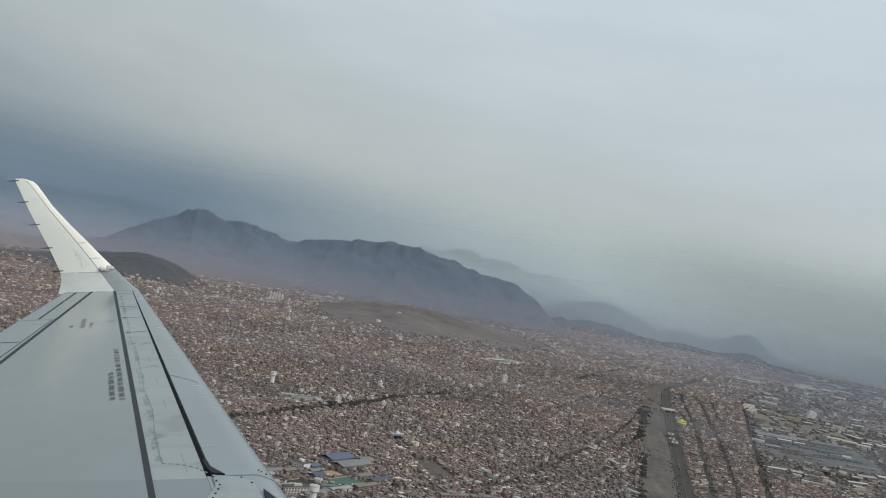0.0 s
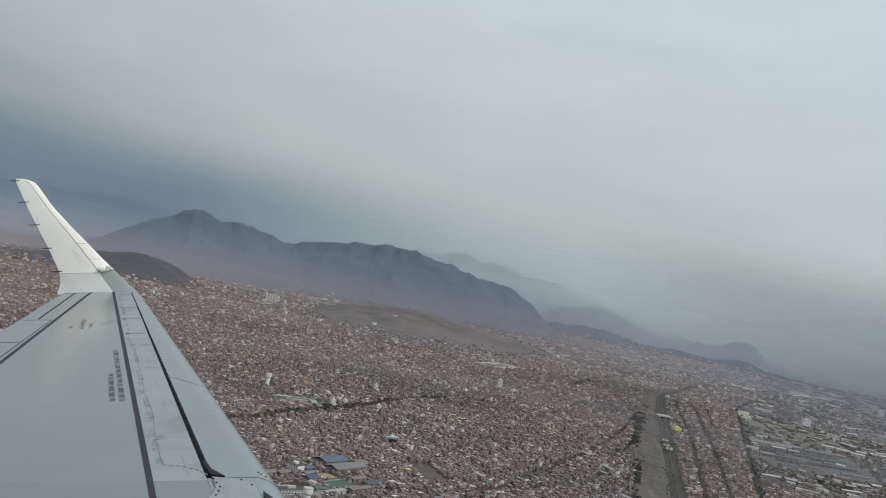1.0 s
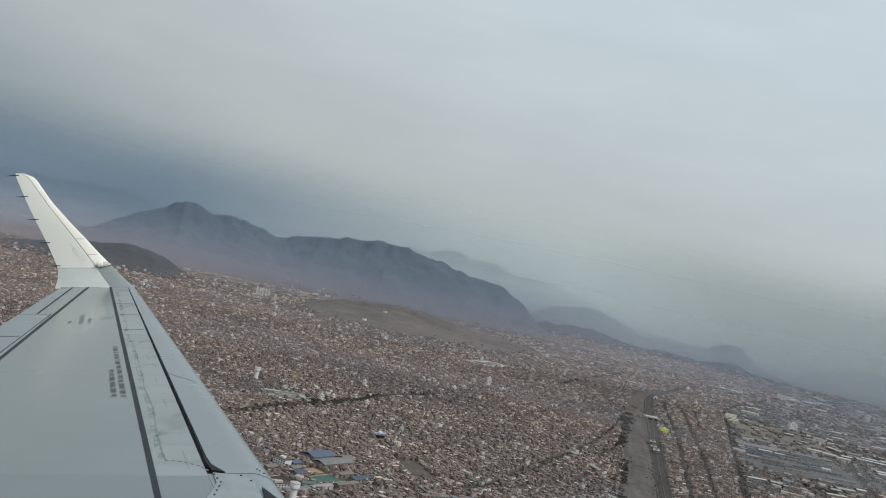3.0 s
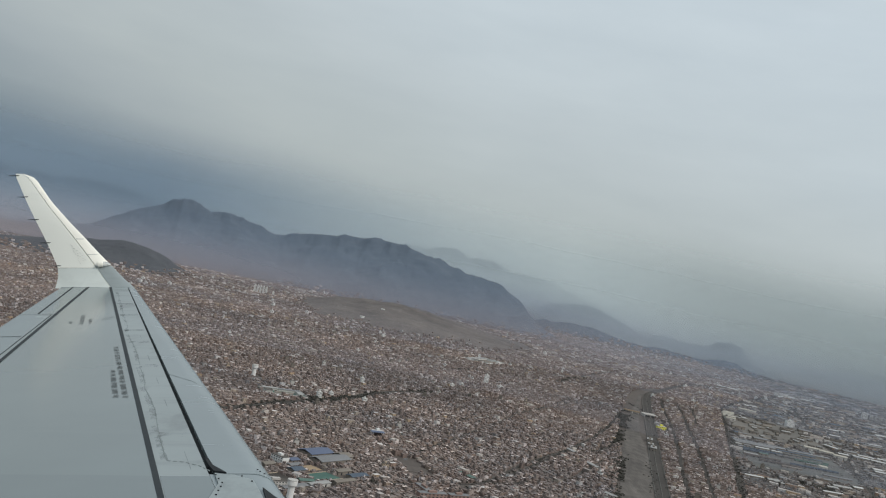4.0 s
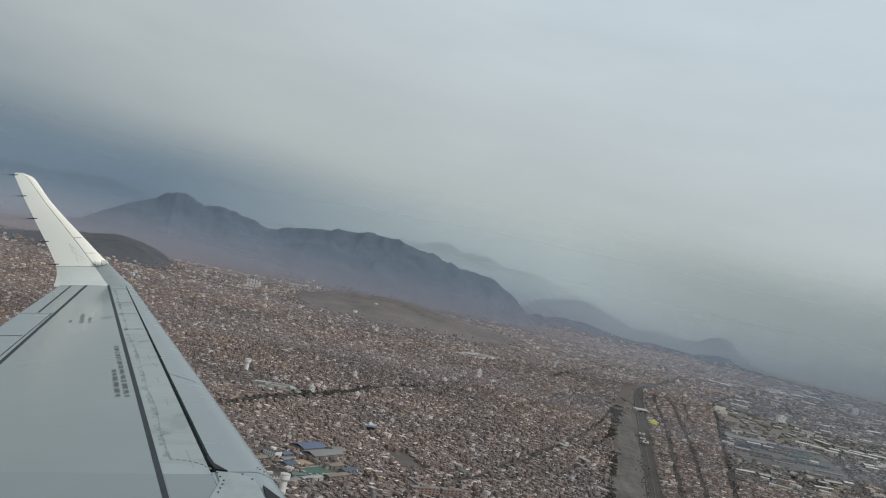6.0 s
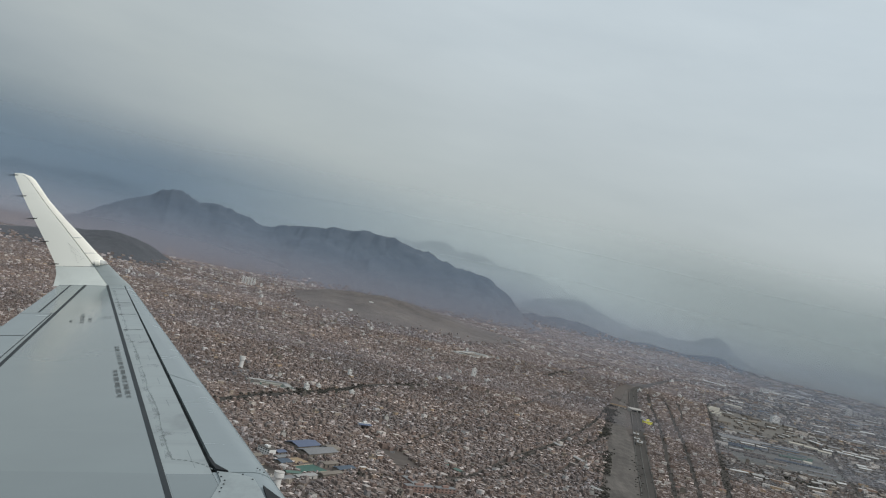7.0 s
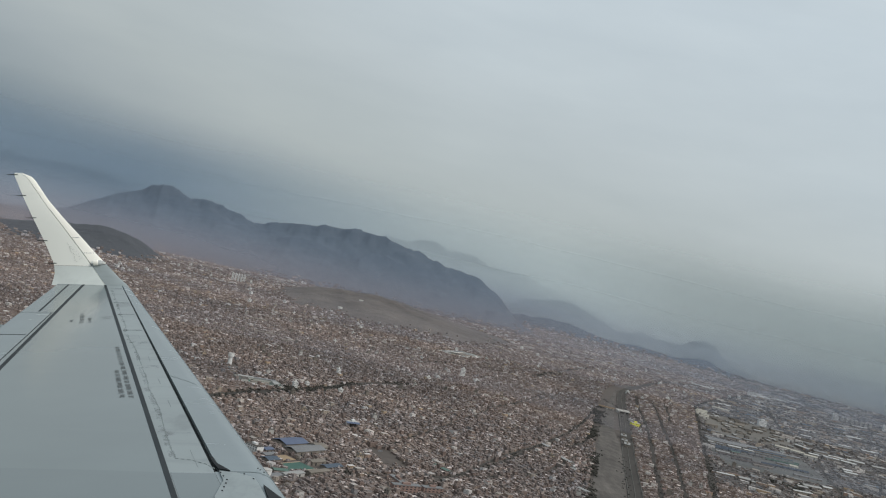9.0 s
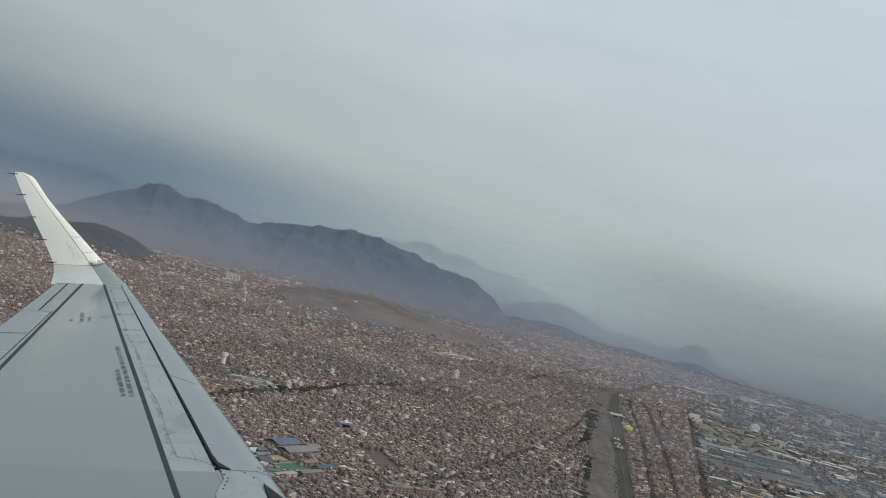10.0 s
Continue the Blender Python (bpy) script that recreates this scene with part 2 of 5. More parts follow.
M = {
    "paint": wing_paint("grey_wing_paint", (0.166, 0.198, 0.202), 0.17, 0.02),
    "paint_light": wing_paint("pale_grey_wing_paint", (0.270, 0.305, 0.308), 0.42, 0.16, 0.55),
    "paint_slat": wing_paint("slat_paint", (0.205, 0.242, 0.252), 0.26, 0.03),
    "paint_white": wing_paint("cream_white_winglet_paint", (0.80, 0.80, 0.735), 0.42, 0.06),
    "paint_inner": wing_paint("grey_inner_wing_paint", (0.154, 0.184, 0.189), 0.22, 0.03),
    "paint_root": wing_paint("pale_winglet_root_paint", (0.60, 0.635, 0.605), 0.42, 0.10, 0.2),
    "metal": wing_paint("polished_leading_edge", (0.92, 0.89, 0.80), 0.20, 0.12),
    "seal": two_scale("dark_sealant", (0.022, 0.027, 0.031), (0.040, 0.046, 0.050), 1.5, 30, 0.6),
    "faint": two_scale("worn_joint", (0.145, 0.165, 0.166), (0.27, 0.30, 0.30), 3.0, 14, 0.6),
    # near black: paints shade in wing gaps, and colours fasteners, wicks and bogies
    "gap": two_scale("gap_shade_and_black_parts", (0.020, 0.022, 0.024), (0.034, 0.036, 0.038), 1.5, 30, 0.7),
    "letter": two_scale("stencil_paint", (0.070, 0.078, 0.078), (0.115, 0.128, 0.128), 5, 60, 0.6),
    "ground": two_scale("dusty_ground", (0.078, 0.067, 0.061), (0.140, 0.119, 0.107), 0.004, 0.08, 0.95),
    "asphalt": two_scale("worn_asphalt", (0.050, 0.045, 0.041), (0.082, 0.074, 0.067), 0.02, 0.2, 0.9),
    "gravel": two_scale("river_gravel", (0.056, 0.051, 0.047), (0.168, 0.150, 0.136), 0.028, 0.11, 0.95, 0.4, (1.0, 0.4, 1.0)),
    "dirt": two_scale("bare_earth", (0.150, 0.132, 0.114), (0.260, 0.230, 0.198), 0.01, 0.12, 0.95),
    # brown rock with the blue of distant haze put into its base colour
    "rock": two_scale("haze_blue_rock", (0.062, 0.083, 0.113), (0.094, 0.118, 0.150), 0.006, 0.035, 0.95, 0.35),
    "dark_hill": two_scale("dark_stony_hill", (0.044, 0.049, 0.058), (0.080, 0.084, 0.092), 0.01, 0.06, 0.95, 0.5),
    "brown": two_scale("bare_brown_hill", (0.070, 0.062, 0.059), (0.165, 0.140, 0.126), 0.006, 0.025, 0.95, 0.5),
    "leaf": two_scale("dusty_foliage", (0.040, 0.039, 0.034), (0.066, 0.063, 0.054), 0.05, 0.9, 0.9),
    "house": house_material("city_houses", ROOFS, WALLS),
    "house_grey": house_material("works_houses", GREY_ROOFS, GREY_WALLS),
    "house_pale": house_material("larger_houses", PALE_ROOFS, PALE_WALLS),
    "brick": two_scale("red_brick_wall", (0.20, 0.135, 0.115), (0.30, 0.20, 0.17), 0.08, 0.9, 0.9),
    "bright_roof": two_scale("white_sheet_roof", (0.38, 0.38, 0.37), (0.52, 0.52, 0.51), 0.04, 0.4, 0.6),
    "ballast": two_scale("rail_ballast", (0.085, 0.080, 0.074), (0.150, 0.142, 0.130), 0.02, 0.3, 0.95),
    "yard_dust": two_scale("dusty_works_ground", (0.100, 0.094, 0.088), (0.215, 0.198, 0.176), 0.009, 0.07, 0.95),
    "yard_earth": two_scale("oily_yard_earth", (0.085, 0.087, 0.083), (0.155, 0.152, 0.143), 0.012, 0.10, 0.95),
    "white": two_scale("white_render", (0.60, 0.59, 0.57), (0.76, 0.75, 0.73), 0.05, 0.7, 0.85),
    "concrete": two_scale("pale_concrete", (0.36, 0.34, 0.32), (0.52, 0.50, 0.47), 0.05, 0.6, 0.9),
    "cream_roof": two_scale("cream_sheet_roof", (0.34, 0.315, 0.265), (0.46, 0.43, 0.37), 0.04, 0.4, 0.7),
    "grey_roof": two_scale("grey_sheet_roof", (0.13, 0.13, 0.134), (0.225, 0.225, 0.228), 0.04, 0.5, 0.7),
    "pale_roof": two_scale("pale_sheet_roof", (0.235, 0.232, 0.225), (0.36, 0.352, 0.34), 0.04, 0.5, 0.7),
    "green_roof": two_scale("green_sheet_roof", (0.07, 0.12, 0.10), (0.10, 0.16, 0.135), 0.05, 0.5, 0.7),
    "blue_roof": two_scale("blue_sheet_roof", (0.075, 0.095, 0.155), (0.11, 0.135, 0.20), 0.05, 0.5, 0.7),
    "red_roof": two_scale("orange_red_roof", (0.30, 0.11, 0.08), (0.42, 0.17, 0.11), 0.05, 0.5, 0.8),
    "orange": two_scale("ochre_paint", (0.27, 0.20, 0.13), (0.36, 0.26, 0.16), 0.05, 0.5, 0.8),
    "yellow": two_scale("yellow_paint", (0.62, 0.58, 0.06), (0.80, 0.76, 0.10), 0.05, 0.5, 0.8),
    "turf": two_scale("green_court", (0.045, 0.100, 0.082), (0.065, 0.135, 0.110), 0.05, 0.4, 0.9),
    "tan": two_scale("tan_wall", (0.34, 0.27, 0.20), (0.48, 0.39, 0.30), 0.05, 0.5, 0.9),
    "window": two_scale("dark_window", (0.03, 0.033, 0.036), (0.06, 0.065, 0.07), 0.2, 1.0, 0.25),
}


def lens_material():
    m, n, l, b = material("clear_lens", 0.08)
    b.inputs["Base Color"].default_value = (0.9, 0.92, 0.92, 1)
    b.inputs["Transmission Weight"].default_value = 0.6
    return m


def stain_material():
    """Thin uneven grime: noise decides where the film shows."""
    m, n, l, b = material("grime_film", 0.6)
    b.inputs["Base Color"].default_value = (0.085, 0.098, 0.098, 1)
    film = noise_node(n, l, 9.0, 7, 0.7, (1.0, 0.6, 1.0))
    r = ramp_node(n, [(0.46, (0.0, 0.0, 0.0)), (0.74, (0.20, 0.20, 0.20))])
    l.new(film.outputs[0], r.inputs[0])
    l.new(r.outputs[0], b.inputs["Alpha"])
    return m


M["lens"] = lens_material()
M["stain"] = stain_material()
for key in ("seal", "gap", "letter", "faint", "asphalt", "ground", "leaf", "gravel", "dirt", "yard_earth", "yard_dust", "ballast"):
    M[key].node_tree.nodes["Principled BSDF"].inputs["Specular IOR Level"].default_value = 0.15


def haze_material(name, thick, west, east, low, high, dust, thicker, clearer, middle, end):
    """Thin lit haze: mostly clear, denser near the ground, uneven; dark west and pale east paint cloud shade, brown
    dust low down.
    """
    m = bpy.data.materials.new(name)
    m.use_nodes = True
    n, l = m.node_tree.nodes, m.node_tree.links
    n.clear()
    out = n.new("ShaderNodeOutputMaterial")
    tr, di, tl = n.new("ShaderNodeBsdfTransparent"), n.new("ShaderNodeBsdfDiffuse"), n.new("ShaderNodeBsdfTranslucent")
    both, mixs = n.new("ShaderNodeMixShader"), n.new("ShaderNodeMixShader")
    co, sep = n.new("ShaderNodeTexCoord"), n.new("ShaderNodeSeparateXYZ")
    l.new(co.outputs["Object"], sep.inputs[0])

    def spread(source, a, b, c, d, smooth=True):
        r = n.new("ShaderNodeMapRange")
        r.interpolation_type = "SMOOTHSTEP" if smooth else "LINEAR"
        for i, v in zip((1, 2, 3, 4), (a, b, c, d)):
            r.inputs[i].default_value = v
        l.new(source, r.inputs[0])
        return r.outputs[0]

    # cloud shade over the west is put into the tint along x
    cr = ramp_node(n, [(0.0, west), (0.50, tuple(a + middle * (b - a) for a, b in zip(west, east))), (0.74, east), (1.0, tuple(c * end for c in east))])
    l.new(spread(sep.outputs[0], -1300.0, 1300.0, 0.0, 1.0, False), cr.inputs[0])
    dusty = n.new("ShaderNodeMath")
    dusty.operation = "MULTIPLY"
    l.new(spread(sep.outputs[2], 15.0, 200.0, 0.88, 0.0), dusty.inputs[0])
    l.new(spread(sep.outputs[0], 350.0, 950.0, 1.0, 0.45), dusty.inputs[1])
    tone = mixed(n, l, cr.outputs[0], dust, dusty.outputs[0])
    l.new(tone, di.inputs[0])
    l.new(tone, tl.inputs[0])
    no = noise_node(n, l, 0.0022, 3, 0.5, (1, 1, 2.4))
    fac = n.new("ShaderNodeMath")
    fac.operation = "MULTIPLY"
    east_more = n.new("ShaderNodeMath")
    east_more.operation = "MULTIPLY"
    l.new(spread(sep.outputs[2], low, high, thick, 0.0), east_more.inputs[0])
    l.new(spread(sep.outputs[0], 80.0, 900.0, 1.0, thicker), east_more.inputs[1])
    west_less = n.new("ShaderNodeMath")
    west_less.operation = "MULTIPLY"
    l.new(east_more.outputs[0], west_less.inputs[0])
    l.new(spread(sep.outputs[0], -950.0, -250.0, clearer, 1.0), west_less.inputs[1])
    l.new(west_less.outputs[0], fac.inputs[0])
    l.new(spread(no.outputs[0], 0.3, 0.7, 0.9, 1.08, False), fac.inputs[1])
    both.inputs[0].default_value = 0.5
    l.new(di.outputs[0], both.inputs[1])
    l.new(tl.outputs[0], both.inputs[2])
    l.new(fac.outputs[0], mixs.inputs[0])
    l.new(tr.outputs[0], mixs.inputs[1])
    l.new(both.outputs[0], mixs.inputs[2])
    l.new(mixs.outputs[0], out.inputs[0])
    return m


# ---- mesh helpers ----
def mesh_from(name, verts, faces, mat, smooth=False):
    me = bpy.data.meshes.new(name)
    me.from_pydata([tuple(map(float, v)) for v in verts], [], [tuple(map(int, f)) for f in faces])
    if smooth:
        me.polygons.foreach_set("use_smooth", [True] * len(me.polygons))
    me.materials.append(mat)
    me.update()
    return me


def part(name, bm, mat, parent, label=""):
    """Links a bmesh, or a finished mesh, as one mesh object under a thing or a part."""
    if isinstance(bm, bmesh.types.BMesh):
        bmesh.ops.recalc_face_normals(bm, faces=bm.faces)
        me = bpy.data.meshes.new(name)
        bm.to_mesh(me)
        bm.free()
        me.materials.append(mat)
    else:
        me = bm
    ob = new(name, me)
    ob.parent = parent
    if label:
        ob["label"] = label
    return ob


def thing(name, m, label, category, group="", kind=""):
    ob = new(name)
    ob.matrix_world = m
    return tagged(ob, label, category, group, kind)


def add_box(bm, x0, y0, z0, x1, y1, z1):
    v = [bm.verts.new(p) for p in ((x0, y0, z0), (x1, y0, z0), (x1, y1, z0), (x0, y1, z0), (x0, y0, z1), (x1, y0, z1), (x1, y1, z1), (x0, y1, z1))]
    for f in ((3, 2, 1, 0), (4, 5, 6, 7), (0, 1, 5, 4), (1, 2, 6, 5), (2, 3, 7, 6), (3, 0, 4, 7)):
        bm.faces.new([v[i] for i in f])


def box(x0, y0, z0, x1, y1, z1):
    bm = bmesh.new()
    add_box(bm, x0, y0, z0, x1, y1, z1)
    return bm


def lathe(profile, sides=20):
    """A turned solid from (radius, height) pairs."""
    bm = bmesh.new()
    rings = [[bm.verts.new((r * math.cos(2 * math.pi * i / sides), r * math.sin(2 * math.pi * i / sides), z)) for i in range(sides)] for r, z in profile]
    for a, b in zip(rings, rings[1:]):
        for i in range(sides):
            j = (i + 1) % sides
            bm.faces.new((a[i], a[j], b[j], b[i]))
    bm.faces.new(rings[0][::-1])
    bm.faces.new(rings[-1])
    return bm


def gable(x0, y0, x1, y1, z0, z1, over=0.5):
    """A low pitched roof along x with some thickness."""
    bm = bmesh.new()
    ym = (y0 + y1) / 2
    pts = []
    for x in (x0 - over, x1 + over):
        pts.append([bm.verts.new((x, y, z)) for y, z in ((y0 - over, z0), (ym, z1), (y1 + over, z0), (y1 + over, z0 - 0.3), (ym, z1 - 0.3), (y0 - over, z0 - 0.3))])
    a, b = pts
    for i in range(6):
        j = (i + 1) % 6
        bm.faces.new((a[i], a[j], b[j], b[i]))
    for p in pts:
        bm.faces.new((p[0], p[1], p[4], p[5]))
        bm.faces.new((p[1], p[2], p[3], p[4]))
    return bm


def boxes_mesh(name, arr, mat):
    """Many boxes as one mesh; rows of x, y, z, width, depth, height, turn (radians)."""
    a = np.asarray(arr, float)
    k = len(a)
    c, s = np.cos(a[:, 6]), np.sin(a[:, 6])
    hx, hy = a[:, 3] / 2, a[:, 4] / 2
    v = np.empty((k, 8, 3))
    for i, (sx, sy, top) in enumerate(((-1, -1, 0), (1, -1, 0), (1, 1, 0), (-1, 1, 0), (-1, -1, 1), (1, -1, 1), (1, 1, 1), (-1, 1, 1))):
        v[:, i, 0] = a[:, 0] + sx * hx * c - sy * hy * s
        v[:, i, 1] = a[:, 1] + sx * hx * s + sy * hy * c
        v[:, i, 2] = a[:, 2] + top * a[:, 5]
    q = np.array([(4, 5, 6, 7), (0, 1, 5, 4), (1, 2, 6, 5), (2, 3, 7, 6), (3, 0, 4, 7)])
    f = (q[None] + 8 * np.arange(k)[:, None, None]).reshape(-1)
    me = bpy.data.meshes.new(name)
    me.vertices.add(8 * k)
    me.vertices.foreach_set("co", v.reshape(-1))
    me.loops.add(len(f))
    me.loops.foreach_set("vertex_index", f.astype(np.int32))
    me.polygons.add(5 * k)
    me.polygons.foreach_set("loop_start", (4 * np.arange(5 * k)).astype(np.int32))
    me.update(calc_edges=True)
    me.validate()
    me.shade_flat()
    me.materials.append(mat)
    return me


# ---- the plain ----
def build_ground():
    az = np.radians(np.concatenate([np.arange(-60, 60, 1.0), np.arange(60, 300, 6.0)]))
    radii = np.concatenate([[1.0], np.arange(200, 5600, 200.0)])
    verts = [(r * math.sin(a), r * math.cos(a), 0.0) for r in radii for a in az]
    k = len(az)
    faces = [(i * k + j, i * k + (j + 1) % k, (i + 1) * k + (j + 1) % k, (i + 1) * k + j) for i in range(len(radii) - 1) for j in range(k)]
    faces.append(tuple(range(k))[::-1])
    faces = [f[::-1] for f in faces]
    tagged(new("ground", mesh_from("ground", verts, faces, M["ground"])), "flat dusty city plain under haze", "ground", kind="structure")


build_ground()

# ---- hills: crest heights in metres by bearing in degrees ----
HILLS = {}
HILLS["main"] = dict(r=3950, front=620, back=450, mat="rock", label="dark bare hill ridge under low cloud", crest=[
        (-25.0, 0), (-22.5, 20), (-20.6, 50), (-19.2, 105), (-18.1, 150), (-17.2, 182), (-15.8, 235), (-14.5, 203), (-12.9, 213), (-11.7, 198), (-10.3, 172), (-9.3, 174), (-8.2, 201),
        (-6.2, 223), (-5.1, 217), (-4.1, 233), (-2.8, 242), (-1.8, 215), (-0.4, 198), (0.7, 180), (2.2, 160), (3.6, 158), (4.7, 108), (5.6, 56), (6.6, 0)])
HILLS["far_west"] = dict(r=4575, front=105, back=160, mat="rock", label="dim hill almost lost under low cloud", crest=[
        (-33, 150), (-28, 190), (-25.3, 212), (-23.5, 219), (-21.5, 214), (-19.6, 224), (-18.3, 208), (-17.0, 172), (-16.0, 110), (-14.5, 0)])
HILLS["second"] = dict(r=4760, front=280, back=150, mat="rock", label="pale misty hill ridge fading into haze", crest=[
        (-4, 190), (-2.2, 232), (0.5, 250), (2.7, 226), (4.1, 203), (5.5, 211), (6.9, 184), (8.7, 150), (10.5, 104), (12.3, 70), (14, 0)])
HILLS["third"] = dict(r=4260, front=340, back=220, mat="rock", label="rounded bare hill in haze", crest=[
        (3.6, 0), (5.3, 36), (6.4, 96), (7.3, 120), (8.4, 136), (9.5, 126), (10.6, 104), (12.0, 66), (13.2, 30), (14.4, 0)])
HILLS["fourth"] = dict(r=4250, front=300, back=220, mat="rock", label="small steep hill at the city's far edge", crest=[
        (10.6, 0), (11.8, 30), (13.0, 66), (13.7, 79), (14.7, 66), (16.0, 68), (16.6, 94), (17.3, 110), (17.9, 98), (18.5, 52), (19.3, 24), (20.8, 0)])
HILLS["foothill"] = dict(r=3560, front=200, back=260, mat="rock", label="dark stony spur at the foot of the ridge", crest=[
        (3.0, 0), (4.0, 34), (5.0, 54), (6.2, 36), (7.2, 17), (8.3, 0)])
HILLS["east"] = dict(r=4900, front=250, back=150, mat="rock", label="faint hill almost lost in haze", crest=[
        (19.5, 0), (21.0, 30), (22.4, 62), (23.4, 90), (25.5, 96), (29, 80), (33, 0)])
HILLS["west"] = dict(r=3000, front=260, back=300, mat="dark_hill", label="low dark hill rising among houses", crest=[
        (-30, 0), (-27, 7), (-25, 15), (-23.5, 24), (-22.3, 34), (-21.0, 45), (-20.3, 54), (-19.8, 55), (-18.7, 62), (-17.8, 64), (-16.9, 55), (-16.2, 44), (-15.7, 32), (-15.2, 18), (-14.8, 8), (-14.3, 0)])
HILLS["brown"] = dict(r=2850, front=430, back=260, mat="brown", label="low bare brown hill with houses round its foot", crest=[
        (-8.2, 0), (-6.9, 22), (-5.9, 37), (-4.2, 45), (-2.5, 52), (-1.1, 52), (0.0, 43), (1.4, 34), (3.2, 24), (4.9, 14), (6.6, 0)])


def hill_height(h, az, r):
    """Height of one hill at bearings az (degrees) and ranges r, without the fine relief."""
    a, z = zip(*h["crest"])
    top = np.interp(az, a, z, 0, 0)
    off = np.asarray(r) - h["r"]
    u = np.clip(np.where(off < 0, -off / h["front"], off / h["back"]), 0, 1)
    return top * (1 - u ** 1.5) ** 1.25 * (1 - 0.28 * np.sin(np.pi * u))


def build_hill(key, h):
    a0, a1 = h["crest"][0][0], h["crest"][-1][0]
    na, nr = int((a1 - a0) * 11), 44
    verts = []
    for i in range(na + 1):
        az = a0 + (a1 - a0) * i / na
        for j in range(nr + 1):
            r = h["r"] - h["front"] + (h["front"] + h["back"]) * j / nr
            z = float(hill_height(h, az, r))
            x, y = r * math.sin(radians(az)), r * math.cos(radians(az))
            rel = noise.fractal(Vector((x / 170, y / 170, 3.7)), 0.9, 2.1, 6)
            fine = noise.fractal(Vector((x / 45, y / 70, 5.1)), 0.8, 2.0, 4)
            spur = 1 - 2.0 * abs(noise.fractal(Vector((x / 240, y / 330, 8.2)), 1.0, 2.0, 3))
            low = min(1.0, abs(r - h["r"]) / h["front"] * 2.4)
            z += z * (0.075 * rel + 0.055 * fine + low * (0.20 * (spur - 0.4) + 0.10 * rel))
            verts.append((x, y, z - 1.0))
    k = nr + 1
    faces = [(i * k + j, i * k + j + 1, (i + 1) * k + j + 1, (i + 1) * k + j) for i in range(na) for j in range(nr)]
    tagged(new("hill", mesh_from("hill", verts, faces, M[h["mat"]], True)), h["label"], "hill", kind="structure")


for key, h in HILLS.items():
    build_hill(key, h)


def build_haze():
    """Haze banks: tall veils with wandering feet, standing one behind the other over the plain."""
    smoke, blue, bright_haze = (0.53, 0.485, 0.525), (0.32, 0.41, 0.54), (0.90, 0.96, 0.945)
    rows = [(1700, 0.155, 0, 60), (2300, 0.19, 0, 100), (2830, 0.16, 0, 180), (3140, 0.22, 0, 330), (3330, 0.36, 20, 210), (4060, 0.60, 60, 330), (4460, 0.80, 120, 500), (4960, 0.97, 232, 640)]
    for k, (r, thick, low, high) in enumerate(rows):
        verts, faces = [], []
        cols = 120
        sway = 0.0 if r > 3300 else 0.06
        for i in range(cols + 1):
            a = radians(-48 + 96 * i / cols)
            q = r * (1 + sway * noise.noise(Vector((a * 4.0, k * 3.1, 0.5))))
            for z in (0.5, high + 5):
                verts.append((q * math.sin(a), q * math.cos(a), z))
        for i in range(cols):
            faces.append((i * 2, i * 2 + 2, i * 2 + 3, i * 2 + 1))
        near = r < 4000
        # duller low tint of the far veils holds both smog and weaker sky light
        mat = haze_material("haze", thick, blue if near else (0.345, 0.44, 0.535), (0.55, 0.655, 0.80) if near else bright_haze, low, high, smoke if near else (0.66, 0.71, 0.78), 1.3 if r < 3000 else 0.7 if near else 1.0, 0.5 if r < 3000 else 1.45 if near else 1.0, 0.35 if near else 0.80, 0.86 if near else 0.84)
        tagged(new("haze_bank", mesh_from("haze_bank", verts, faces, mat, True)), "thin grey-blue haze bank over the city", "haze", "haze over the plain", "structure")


build_haze()


